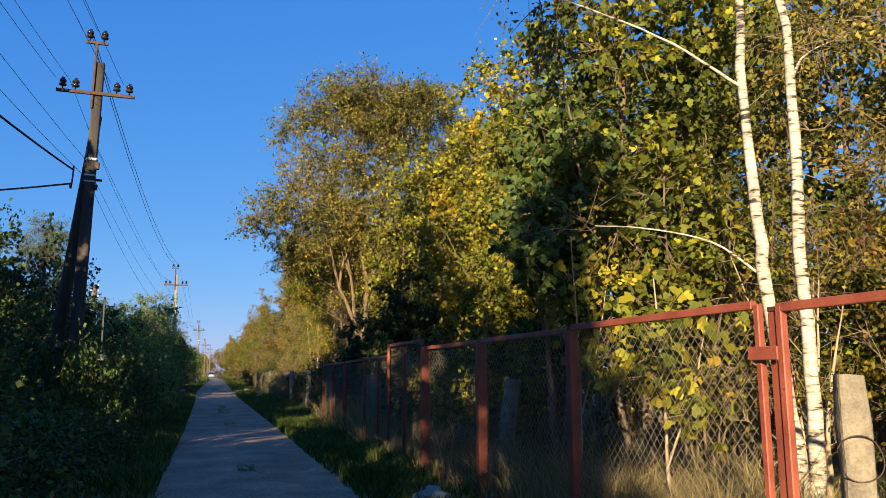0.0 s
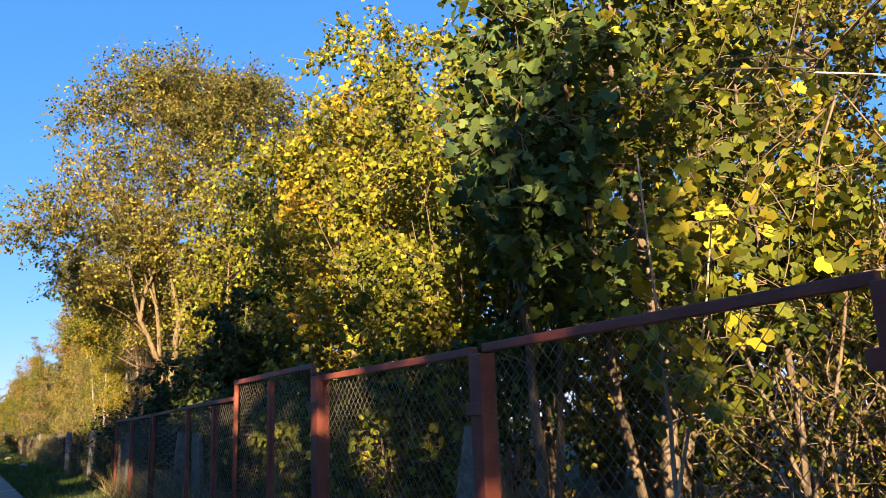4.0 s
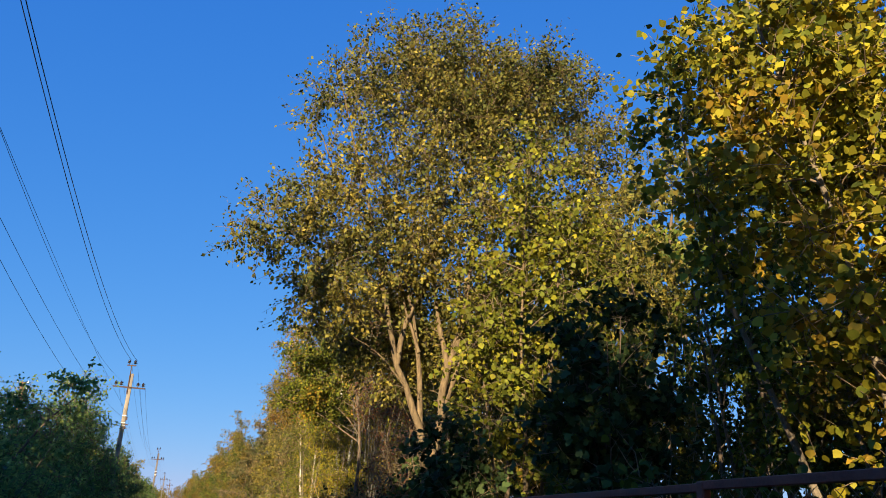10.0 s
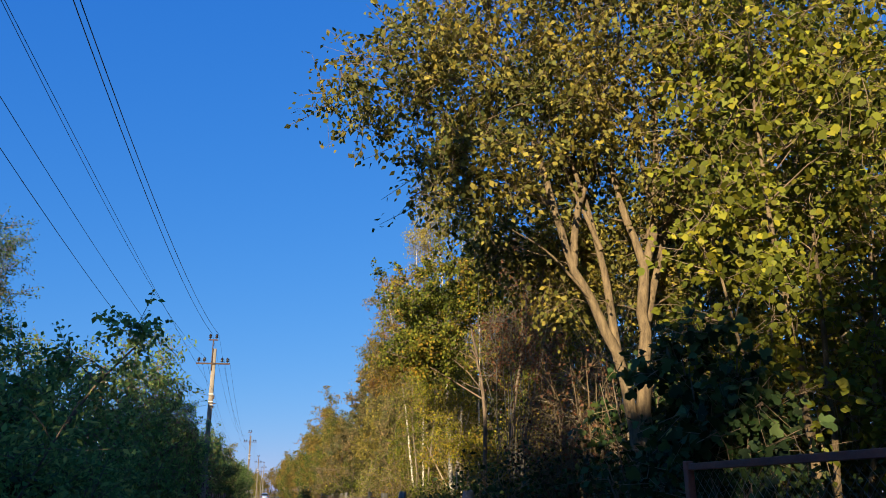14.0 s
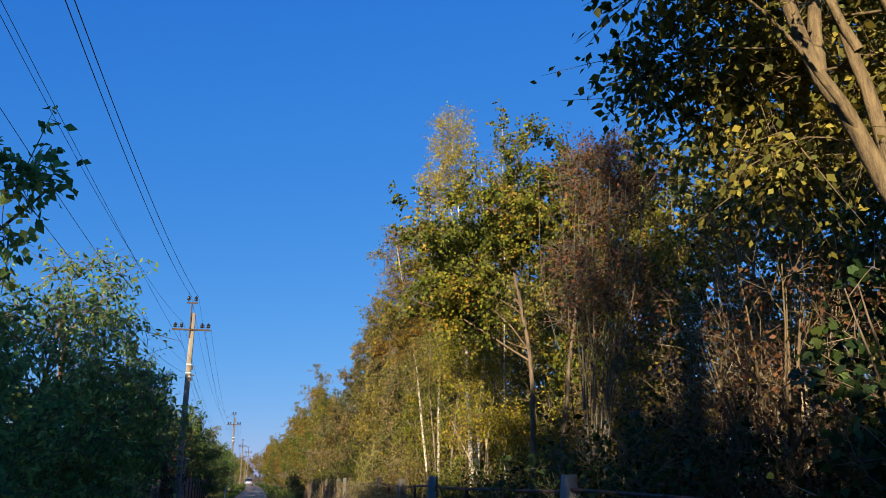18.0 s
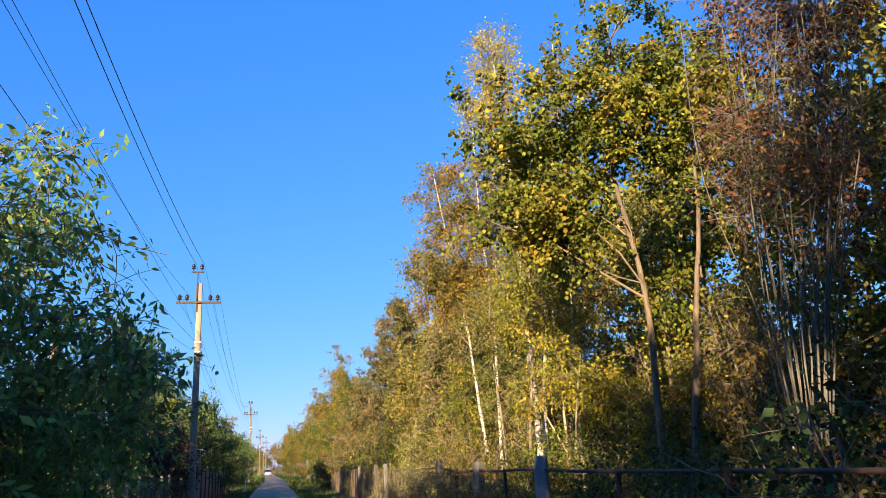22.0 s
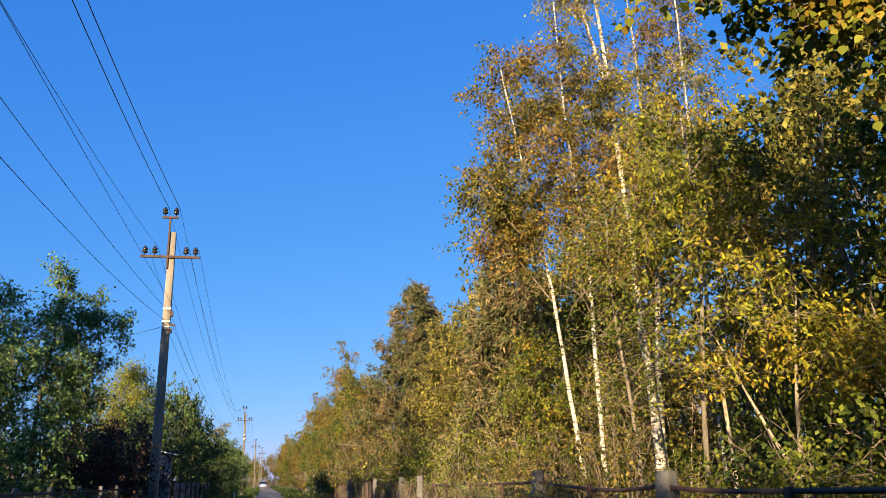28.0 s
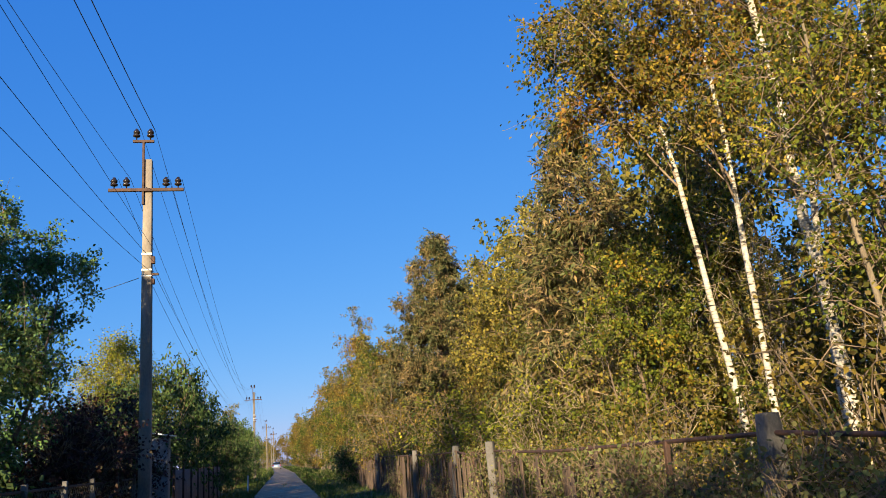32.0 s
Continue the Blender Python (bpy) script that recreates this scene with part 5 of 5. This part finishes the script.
    ([(0, 0, 0), (0.1, 0, 1.2), (0.3, 0, 2.6), (0.5, 0, 4.4)], 0.09, 0.012), ([(0, 0, 0.8), (-0.8, 0.2, 2.2), (-1.2, 0.3, 4)], 0.06, 0.01), ([(0.1, 0, 1.0), (1.0, -0.2, 2.0), (1.9, -0.3, 2.8)], 0.05, 0.008)],
    [(0.2, 0, 2.9, 1.8, 2.1, 1.6, 120), (1.2, -0.1, 2.2, 1.2, 1.5, 1.1, 60), (-1.4, 0, 3.2, 1.5, 1.8, 1.6, 50), (0.8, 0.1, 4.3, 0.7, 0.7, 0.6, 14), (0.3, 0, 1.5, 1.6, 1.8, 1.0, 60)], "plumgreen", "brown", 19000, 0.105, 70, "long", 7, 0.5, droop=0.15)
tree("plum_tree", "dark plum shrub with a thin sprig reaching up", (-3.0, 28.6), [
    ([(0, 0, 0), (0.3, 0, 1.5), (0.9, 0, 2.8), (1.6, 0, 3.7)], 0.05, 0.008), ([(0, 0, 0), (-0.4, 0, 1.6), (-0.5, 0, 3.2)], 0.05, 0.01)],
    [(0, 0, 2.2, 1.3, 1.7, 1.5, 70), (1.4, -0.2, 3.4, 0.2, 0.3, 0.4, 4), (0.5, -0.4, 1.2, 1.1, 1.2, 0.9, 30)], "plumgreen", "brown", 12000, 0.09, 71, "plain", 6, 0.5)
tree("apple_tree", "dark green apple tree behind the garden fence", (-5.0, 53.6), [
    ([(0, 0, 0), (0.1, 0, 1.4), (0, 0, 3), (0.3, 0, 5.6)], 0.11, 0.015), ([(0, 0, 1.2), (0.8, 0, 2.6), (1.2, 0, 4.6)], 0.06, 0.01), ([(0, 0, 1.2), (-0.9, 0, 2.8), (-1.3, 0, 4.8)], 0.06, 0.01)],
    [(0, 0, 3.9, 1.6, 1.7, 1.5, 90), (0.8, 0.1, 4.0, 0.8, 1.0, 1.2, 34), (-1.5, 0, 3.8, 1.4, 1.5, 1.7, 60), (0.5, 0.2, 5.4, 0.6, 0.7, 0.6, 14), (0.1, 0, 6.1, 0.15, 0.2, 0.5, 4), (1.0, 0, 5.5, 0.2, 0.2, 0.6, 5), (1.6, 0, 4.8, 0.2, 0.3, 0.4, 5), (-0.9, 0, 5.7, 0.2, 0.2, 0.6, 5), (-0.4, 0, 2.4, 1.9, 1.6, 1.0, 50)], "orchard", "brown", 40000, 0.072, 72, "plain", 7, 0.45)
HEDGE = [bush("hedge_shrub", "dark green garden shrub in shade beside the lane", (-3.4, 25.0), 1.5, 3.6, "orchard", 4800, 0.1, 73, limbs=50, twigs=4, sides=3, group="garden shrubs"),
         bush("hedge_shrub", "dark green tall garden shrub", (-2.9, 31.4), 1.4, 3.4, "plumgreen", 4800, 0.1, 74, limbs=50, twigs=4, sides=3, shape="long", group="garden shrubs"),
         bush("hedge_shrub", "dull green bramble beside the lane", (-2.4, 8.0), 1.2, 1.5, "dark", 3800, 0.08, 75, limbs=36, twigs=4, sides=3, group="garden shrubs")]
# hedge copies below y 30: shade painted into the leaf colour
HEDGE.append(bush("hedge_shrub", "tall garden shrub, its leaves coloured dark for deep shade", (-4.6, 20.0), 1.5, 3.6, "shade", 4800, 0.1, 79, limbs=50, twigs=4, sides=3, group="garden shrubs"))
# darker leaf colour replaces the shade on hedges beyond y 60
HEDGE.append(bush("hedge_shrub", "green garden hedge shrub behind the sheet fence, leaves darkened for shade", (-4.3, 62.0), 1.5, 3.6, "dark", 5200, 0.1, 82, limbs=50, twigs=4, sides=3, group="garden shrubs"))
for k, x, y, s, h in ((0, -3.6, 21.0, 1.0, 0.9), (1, -4.0, 23.0, 1.2, 1.2), (0, -5.6, 26.2, 1.4, 1.75), (0, -3.9, 18.6, 1.0, 0.8), (1, -3.6, 27.0, 1.0, 0.8), (0, -4.8, 31, 1.2, 1.2), (1, -2.6, 36.6, 0.9, 0.7),
                      (2, -2.2, 5.4, 1.0, 1.0), (2, -1.7, 7.2, 0.85, 0.75), (2, -1.8, 10.6, 0.8, 0.75), (2, -1.75, 14.2, 0.8, 0.6), (2, -2.6, 10.2, 0.9, 1.2), (2, -2.2, 13.2, 1.0, 0.6), (2, -2.4, 16.0, 0.8, 1.4), (2, -2.2, 18.2, 1.0, 1.4), (2, -2.3, 21.0, 1.0, 1.5), (2, -2.0, 24.0, 1.0, 1.6), (2, -1.9, 27.0, 0.8, 1.5), (2, -2.0, 30.4, 0.9, 1.5),
                      (2, -3.4, 7.0, 1.4, 1.7), (2, -3.8, 12.0, 1.3, 1.1), (2, -4.2, 16.0, 1.5, 2.0), (2, -3.9, 38.0, 1.0, 0.9), (2, -4.0, 41.0, 1.2, 0.9), (2, -4.4, 44.0, 1.2, 1.1), (2, -4.2, 47.5, 1.2, 1.0), (2, -4.4, 50.0, 1.2, 1.2),
                      (0, -4.3, 63.5, 0.9, 1.2), (1, -3.9, 67.0, 1.0, 1.5), (0, -3.7, 70.0, 1.0, 1.5), (1, -3.6, 73.0, 1.0, 1.4), (0, -3.6, 76.0, 1.0, 1.3), (0, -3.8, 80, 1.0, 1.0), (1, -4.2, 86, 1.1, 1.0), (0, -4.6, 92, 1.1, 1.1), (1, -4.4, 99, 1.1, 1.1), (0, -5, 108, 1.2, 1.2), (1, -5, 116, 1.2, 1.3), (0, -5, 126, 1.2, 1.3), (0, -5, 138, 1.3, 1.3), (1, -5, 152, 1.3, 1.4), (0, -5, 168, 1.3, 1.5),
                      # next row: the four below y 14 are unseen, added for shade
                      (0, -8, 60, 1.3, 1.0), (1, -8.5, 44, 1.4, 1.0), (0, -8, 38, 1.4, 1.0), (1, -8, 71, 1.4, 1.2), (0, -3.1, 80, 0.8, 1.1), (0, -3.1, 85, 0.9, 1.2), (0, -3.0, 90, 0.9, 1.1), (0, -3.1, 95.5, 0.9, 1.3), (0, -3.1, 101, 0.9, 1.2), (0, -3.2, 107, 1.0, 1.3), (0, -3.3, 112.5, 0.9, 1.2), (0, -3.7, 122, 1.0, 1.3), (0, -3.7, 131, 1.0, 1.4), (0, -3.8, 143, 1.1, 1.4), (0, -4.2, 0.6, 1.1, 0.9), (0, -4.3, -1.6, 1.1, 0.9), (0, -5.2, 11.6, 1.2, 0.9), (0, -4.6, 13.9, 1.0, 0.9), (0, -7.2, 49.5, 1.3, 0.8), (1, -7.4, 55.5, 1.3, 0.9), (0, -6.6, 40.5, 1.2, 0.7), (2, -5.4, 56.0, 1.2, 1.3), (0, -10.5, 52, 1.5, 1.1), (0, -11, 63, 1.5, 1.1), (0, -6, 60, 1.0, 0.8)):
    if k == 2 and 23 < y < 32:      # pale plum suckers under the plum trees
        k, s, h = 1, s * 0.85, h * 0.44
        ob = copy_thing(HEDGE[1], pose(0, 0, 0))
    else:
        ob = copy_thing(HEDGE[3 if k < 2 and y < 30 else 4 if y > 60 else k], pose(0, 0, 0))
    ob.matrix_basis = pose(x, y, 0, 0, 0, WOOD.uniform(0, 360)) @ Matrix.Diagonal((s, s, h, 1))
bush("plum_bush", "dark purple-leaved shrub at the foot of the power pole", (-4.1, 58.2), 1.7, 3.3, "plum", 14000, 0.085, 76, limbs=90)
bush("plum_bush", "dark purple-leaved shrub leaning over the garden fence", (-3.75, 55.0), 1.15, 2.7, "plum", 8000, 0.085, 78, limbs=70)
tree("thuja_tree", "sunlit yellow-green conical thuja behind the gardens", (-5.3, 66.5), [([(0, 0, 0), (0, 0, 3), (0, 0, 5.7)], 0.1, 0.02)],
     [(0, 0, 1.5, 2.2, 2.2, 1.2, 80), (0, 0, 3.0, 2.1, 2.1, 1.0, 90), (0, 0, 4.4, 1.5, 1.5, 0.9, 70), (0, 0, 5.4, 0.6, 0.6, 0.5, 24)], "thuja", "brown", 40000, 0.07, 77, "plain", 6, 0.3, rise=0.6, spread=0.2)

# added unseen: high crown shades the wood, bare trunk lets sun reach the lane
tree("garden_tree", "garden tree with a high crown on a bare trunk, added unseen for shade", (-5.2, 9.4), [([(0, 0, 0), (0.05, 0, 3), (0, 0, 7.2)], 0.1, 0.02)], [(0, 0, 5.9, 1.1, 1.1, 1.4, 50)], "dark", "brown", 4200, 0.25, 113, "plain", 4, 0.5, sides=3, group="garden trees")
tree("garden_tree", "tall dark feathery tree behind the gardens", (-7.8, 39.2), [([(0, 0, 0), (0.1, 0, 3), (0, 0, 6), (0.1, 0, 9)], 0.13, 0.02), ([(0, 0, 2.4), (0.5, 0, 4.5), (0.7, 0, 7.4)], 0.06, 0.01), ([(0, 0, 2.6), (-0.6, 0, 4.5), (-0.8, 0, 7.4)], 0.06, 0.01)],
     [(0, 0, 7.2, 1.4, 1.4, 1.9, 110), (0, 0, 5.0, 1.7, 1.7, 1.2, 60)], "dark", "brown", 17000, 0.085, 114, "long", 7, 0.5, group="garden trees")
# tall, mostly unseen garden trees behind the walker, added for long lane shadows
SHADE = [(-6.4, 13.3, 0.5, 1.3, 0), (-6.6, 11.7, 0.36, 1.05, 0), (-5.0, -7.2, 0.48, 1.2, 0), (-4.9, -7.5, 0.42, 0.74, 0), (-5.6, -5.8, 0.4, 1.0, 0), (-5.0, -5.0, 0.7, 0.95, 0), (-5.3, -7.7, 0.42, 0.78, 0), (-5.1, -3.2, 0.72, 0.98, 0), (-5.0, -1.4, 0.7, 0.96, 0),
         (-5.2, 0.6, 0.8, 1.22, 0), (-5.0, 2.2, 0.68, 1.42, 0), (-6.4, 1.4, 0.55, 1.45, 0), (-5.2, 3.8, 0.5, 1.35, 0), (-5.0, 5.1, 0.5, 1.22, 0), (-5.4, 7.4, 0.36, 1.1, 0), (-5.0, 6.4, 0.45, 0.82, 0), (-6.0, 10.9, 0.45, 0.95, 0), (-7.6, 9.6, 0.6, 1.1, 0), (-9.0, 12.6, 1.0, 1.2, 0),
         (-8, 15.6, 0.95, 1.34, 0), (-8.2, 20, 0.9, 0.92, 0), (-8, 24, 0.9, 0.76, 0), (-8.4, 28, 0.9, 0.76, 0), (-8.4, 32, 0.9, 0.78, 0),
         (-10, -4.5, 0.9, 1.1, 0), (-11, 20, 1.1, 0.9, 1), (-11, 27, 1.0, 0.92, 0), (-12, 34, 1.1, 1.1, 1), (-12, 42, 1.1, 1.2, 0), (-13, 50, 1.1, 0.95, 1), (-15, 58, 1.2, 1.0, 0), (-14, 66, 1.2, 0.9, 1), (-17, 74, 1.2, 1.0, 0), (-16, 84, 1.2, 1.0, 1), (-18, 46, 1.2, 1.0, 0), (-18, 30, 1.2, 1.0, 1)]
GARDEN = [stock(111, "dark", 8.0, 2.3, 4200, 0.27, "dense dark green garden tree, added for shade and backdrop", limbs=8, group="garden trees"),
          stock(112, "green", 8.0, 2.3, 2600, 0.27, "dense green garden tree", limbs=8, group="garden trees")]
GARDEN[0].matrix_basis, GARDEN[1].matrix_basis = pose(-22, 20, 0), pose(-22, 38, 0)
for x, y, s, h, k in SHADE:
    ob = copy_thing(GARDEN[k], pose(0, 0, 0))
    ob.matrix_basis = pose(x, y, 0, 0, 0, WOOD.uniform(0, 360)) @ Matrix.Diagonal((s, s, h, 1))
y = 120.0
while y < 330:                       # closing trees down the lane on the garden side
    s = WOOD.uniform(0.7, 1.0)
    ob = copy_thing(STOCK[WOOD.choice([0, 2, 1])], pose(0, 0, 0))
    ob.matrix_basis = pose(-6.5 + WOOD.uniform(-1, 1) + max(0, (y - 230) * 0.05), y, 0, 0, 0, WOOD.uniform(0, 360)) @ Matrix.Diagonal((s, s, s, 1))
    y += WOOD.uniform(7, 11)
for x, y, s in ((1.2, 258, 0.95), (3.6, 250, 1.0), (-1.6, 292, 1.1), (1.5, 300, 1.3), (-5, 300, 1.2), (5, 270, 1.2), (-3.4, 275, 0.8), (0, 330, 1.4), (-8, 320, 1.3)):
    ob = copy_thing(STOCK[0], pose(0, 0, 0))
    ob.matrix_basis = pose(x, y, 0, 0, 0, 40 * x) @ Matrix.Diagonal((s, s, s, 1))

# ---------------------------------------------------------------- garden fence, gate and car
def garden_fence():
    root = thing("garden_fence", (-3.2, 0, 0), "low grey wire fence with pale posts before the gardens", "fence")
    for i, y in enumerate(np.arange(37.0, 60.5, 1.9)):
        part("post", box((0.07, 0.08, 1.5), (0.0, y, 0.7), turn=Matrix.Rotation(0.03 * math.sin(i * 4), 4, "Y")), M_CONCD, root)
    for z in (1.36, 0.25):
        part("rail", box((0.03, 23.2, 0.035), (0, 48.6, z), 0.004), M_IRON, root)
    v, q = chain_mesh(37.0, 60.0, 0.1, 1.36, 0.14, 0.002)
    part("mesh_panel", mesh_of("mesh_panel", v, [q], M_WIRE), None, root, "grey chain-link mesh")


def sheet_fence():
    root = thing("sheet_fence", (-2.95, 0, 0), "brown corrugated sheet metal fence and gate", "fence")
    for i in range(8):
        y0 = 62.3 + i * 2.1
        n = 43
        y = np.linspace(0, 2.06, n)
        x = 0.018 * np.clip(2.2 * np.sin(y * 2 * np.pi / 0.2), -1, 1)
        v = np.concatenate([np.stack([x, y0 + y, np.full(n, z)], 1) for z in (0.08, 1.48)])
        back = v + np.array([-0.004, 0, 0])
        k = np.arange(n - 1)
        q = np.stack([k, k + 1, k + 1 + n, k + n], 1)
        m = 2 * n
        rim = np.stack([k + n, k + 1 + n, k + 1 + n + m, k + n + m], 1)
        part("sheet", mesh_of("sheet", np.concatenate([v, back]), [q, q[:, ::-1] + m, rim], M_SHEET), None, root)
        part("post", box((0.06, 0.06, 1.6), (0.04, y0 - 0.02, 0.75)), M_IRON, root)
    part("rail", box((0.04, 16.9, 0.05), (-0.05, 70.7, 1.3), 0.004), M_IRON, root)


def gate_pillar():
    root = thing("gate_pillar", (-3.1, 61.2, 0), "peeling grey plastered gate pillar with a zinc cap", "pillar")
    part("shaft", box((0.42, 0.42, 2.35), (0, 0, 1.15), 0.03), M_GREY, root)
    bm = box((0.72, 0.62, 0.035), (0, 0, 2.42), 0.004, turn=Matrix.Rotation(radians(10), 4, "Y"))
    part("cap", bm, M_ROOF, root, "sloping zinc sheet cap")


def hydrant_pipe(at):
    root = thing("standpipe", (*at, 0), "thin pale blue standpipe on the verge", "pipe")
    v, q = tubes(np.array([[(0, 0, 0), (0, 0, 0.4), (0, 0, 0.9)]]), np.full((1, 3), 0.04), 8)
    part("pipe", mesh_of("pipe", v, [q], M_ROOF), None, root)
    part("lid", box((0.1, 0.1, 0.03), (0, 0, 0.91)), M_GREY, root)


def meter_post():
    root = thing("meter_post", (-2.0, 16.2, 0), "thin dark post with a small grey box in the bushes", "post")
    part("pole", box((0.035, 0.035, 3.0), (0, 0, 1.5)), M_CABLE, root)
    part("box", box((0.16, 0.12, 0.22), (0.02, -0.08, 1.75), 0.01), M_GREY, root, "small pale grey meter box")


def parked_car(at):
    root = thing("car", (*at, 0), "pale blue parked car seen from behind", "car")
    def shell(levels, mat, name, label=""):
        # levels: z, half width, rear y, front y
        v, n = [], 16
        for z, w, r, f in levels:
            for i in range(n):
                a = 2 * math.pi * i / n
                c, s = math.cos(a), math.sin(a)
                e = 0.35
                v.append((w * math.copysign(abs(c) ** e, c), (r + f) / 2 + (f - r) / 2 * math.copysign(abs(s) ** e, s), z))
        q = [[j * n + i, j * n + (i + 1) % n, (j + 1) * n + (i + 1) % n, (j + 1) * n + i] for j in range(len(levels) - 1) for i in range(n)]
        caps = [list(range(n))[::-1], list(range((len(levels) - 1) * n, len(levels) * n))]
        return part(name, mesh_of(name, v, [np.array(q), np.array(caps)], mat, True), None, root, label)
    shell([(0.24, 0.78, -2.0, 2.0), (0.4, 0.86, -2.12, 2.12), (0.72, 0.88, -2.14, 2.1), (0.9, 0.84, -2.02, 1.9), (0.96, 0.78, -1.9, 1.0)], M_CAR, "body")
    shell([(0.95, 0.76, -1.82, 0.95), (1.2, 0.69, -1.62, 0.5), (1.38, 0.6, -1.35, 0.1)], M_GLASS, "windows", "dark glazing")
    shell([(1.375, 0.61, -1.38, 0.12), (1.44, 0.56, -1.2, -0.05), (1.46, 0.4, -1.0, -0.2)], M_CAR, "roof")
    part("rear_bumper", box((1.66, 0.14, 0.2), (0, -2.12, 0.42), 0.05), M_GREY, root)
    part("number_plate", box((0.52, 0.02, 0.11), (0, -2.16, 0.66), 0.003), M_WHITE, root)
    for s in (-1, 1):
        part("tail_lamp", box((0.26, 0.06, 0.17), (s * 0.68, -2.1, 0.8), 0.02), M_LAMP, root, "red tail lamp")
        part("mirror", box((0.16, 0.09, 0.12), (s * 0.95, 0.55, 0.98), 0.03), M_CAR, root)
        for y in (-1.3, 1.3):
            v, f = lathe([(0.12, -0.1), (0.29, -0.1), (0.31, -0.06), (0.31, 0.06), (0.29, 0.1), (0.12, 0.1)], 20)
            wheel = part("wheel", mesh_of("tyre", v[:, [2, 0, 1]], [f[0]], M_TYRE, True), None, root, "black tyre")
            wheel.location = (s * 0.76, y, 0.31)
            v, f = lathe([(0.02, -0.08), (0.19, -0.08), (0.2, 0.08), (0.02, 0.085)], 16)
            part("rim", mesh_of("rim", v[:, [2, 0, 1]], [f[0]], M_ROOF, True), None, wheel)


garden_fence()
sheet_fence()
gate_pillar()
hydrant_pipe((-1.75, 82.0))
meter_post()
parked_car((-1.1, 200.0))

# ---------------------------------------------------------------- grass, dry stalks and stones
grass("verge_grass", "lush green verge grass beside the lane", [(1.2, 1.6, 2, 50, 7000), (-1.6, -1.2, 2, 50, 6000), (1.35, 2.7, 3, 24, 22000), (1.35, 3.3, 24, 50, 12000), (1.35, 3.6, 50, 95, 10000), (-3.0, -1.35, 3, 30, 9000), (-3.0, -1.35, 30, 95, 12000)], 0.22, 1)
grass("meadow_grass", "green meadow grass along the far lane", [(1.3, 5.2, 92, 240, 14000), (-5.5, -1.3, 92, 240, 14000)], 0.3, 6, width=0.05)
grass("lane_grass", "tufts of grass between the wheel tracks", [(-0.12, 0.14, 12.1, 13.0, 260), (-0.22, 0.22, 11.7, 13.5, 220), (-0.15, 0.2, 22, 24, 250), (-0.2, 0.2, 29, 33, 400), (-0.1, 0.15, 34, 36, 250), (-0.15, 0.15, 66, 69, 200), (-0.15, 0.2, 88, 94, 300)], 0.055, 2, width=0.006)
grass("dry_grass", "tall dry straw-coloured grass behind the red fence", [(2.7, 4.2, -1, 9, 6500), (2.65, 4.4, 2.6, 6.6, 7000), (2.6, 3.6, 9, 24, 4200), (2.3, 2.7, 4, 22, 1500)], 0.62, 3, "straw", 0.008)
grass("wood_grass", "rank grass and weeds under the trees", [(3.0, 6.5, 0, 60, 9000)], 0.35, 4)


def field_stone(at, r, seed):
    bm = bmesh.new()
    bmesh.ops.create_icosphere(bm, subdivisions=3, radius=r)
    for v in bm.verts:
        v.co = v.co * (1 + 0.3 * noise.noise(v.co * (2 / r) + Vector((seed, 0, 0))))
        v.co.z *= 0.6
    ob = part("field_stone", bm, M_BARKROCK, None, smooth=True)
    ob.location = (*at, r * 0.4)
    tagged(ob, "half-buried pale field stone in the verge grass", "stone", "verge stones")


for i, (x, y, r) in enumerate(((2.75, 8.9, 0.16), (2.6, 8.3, 0.22), (2.85, 7.9, 0.15), (2.9, 7.6, 0.17), (2.7, 47.5, 0.2), (2.5, 62, 0.22), (-2.2, 60, 0.25))):
    field_stone((x, y), r, i)
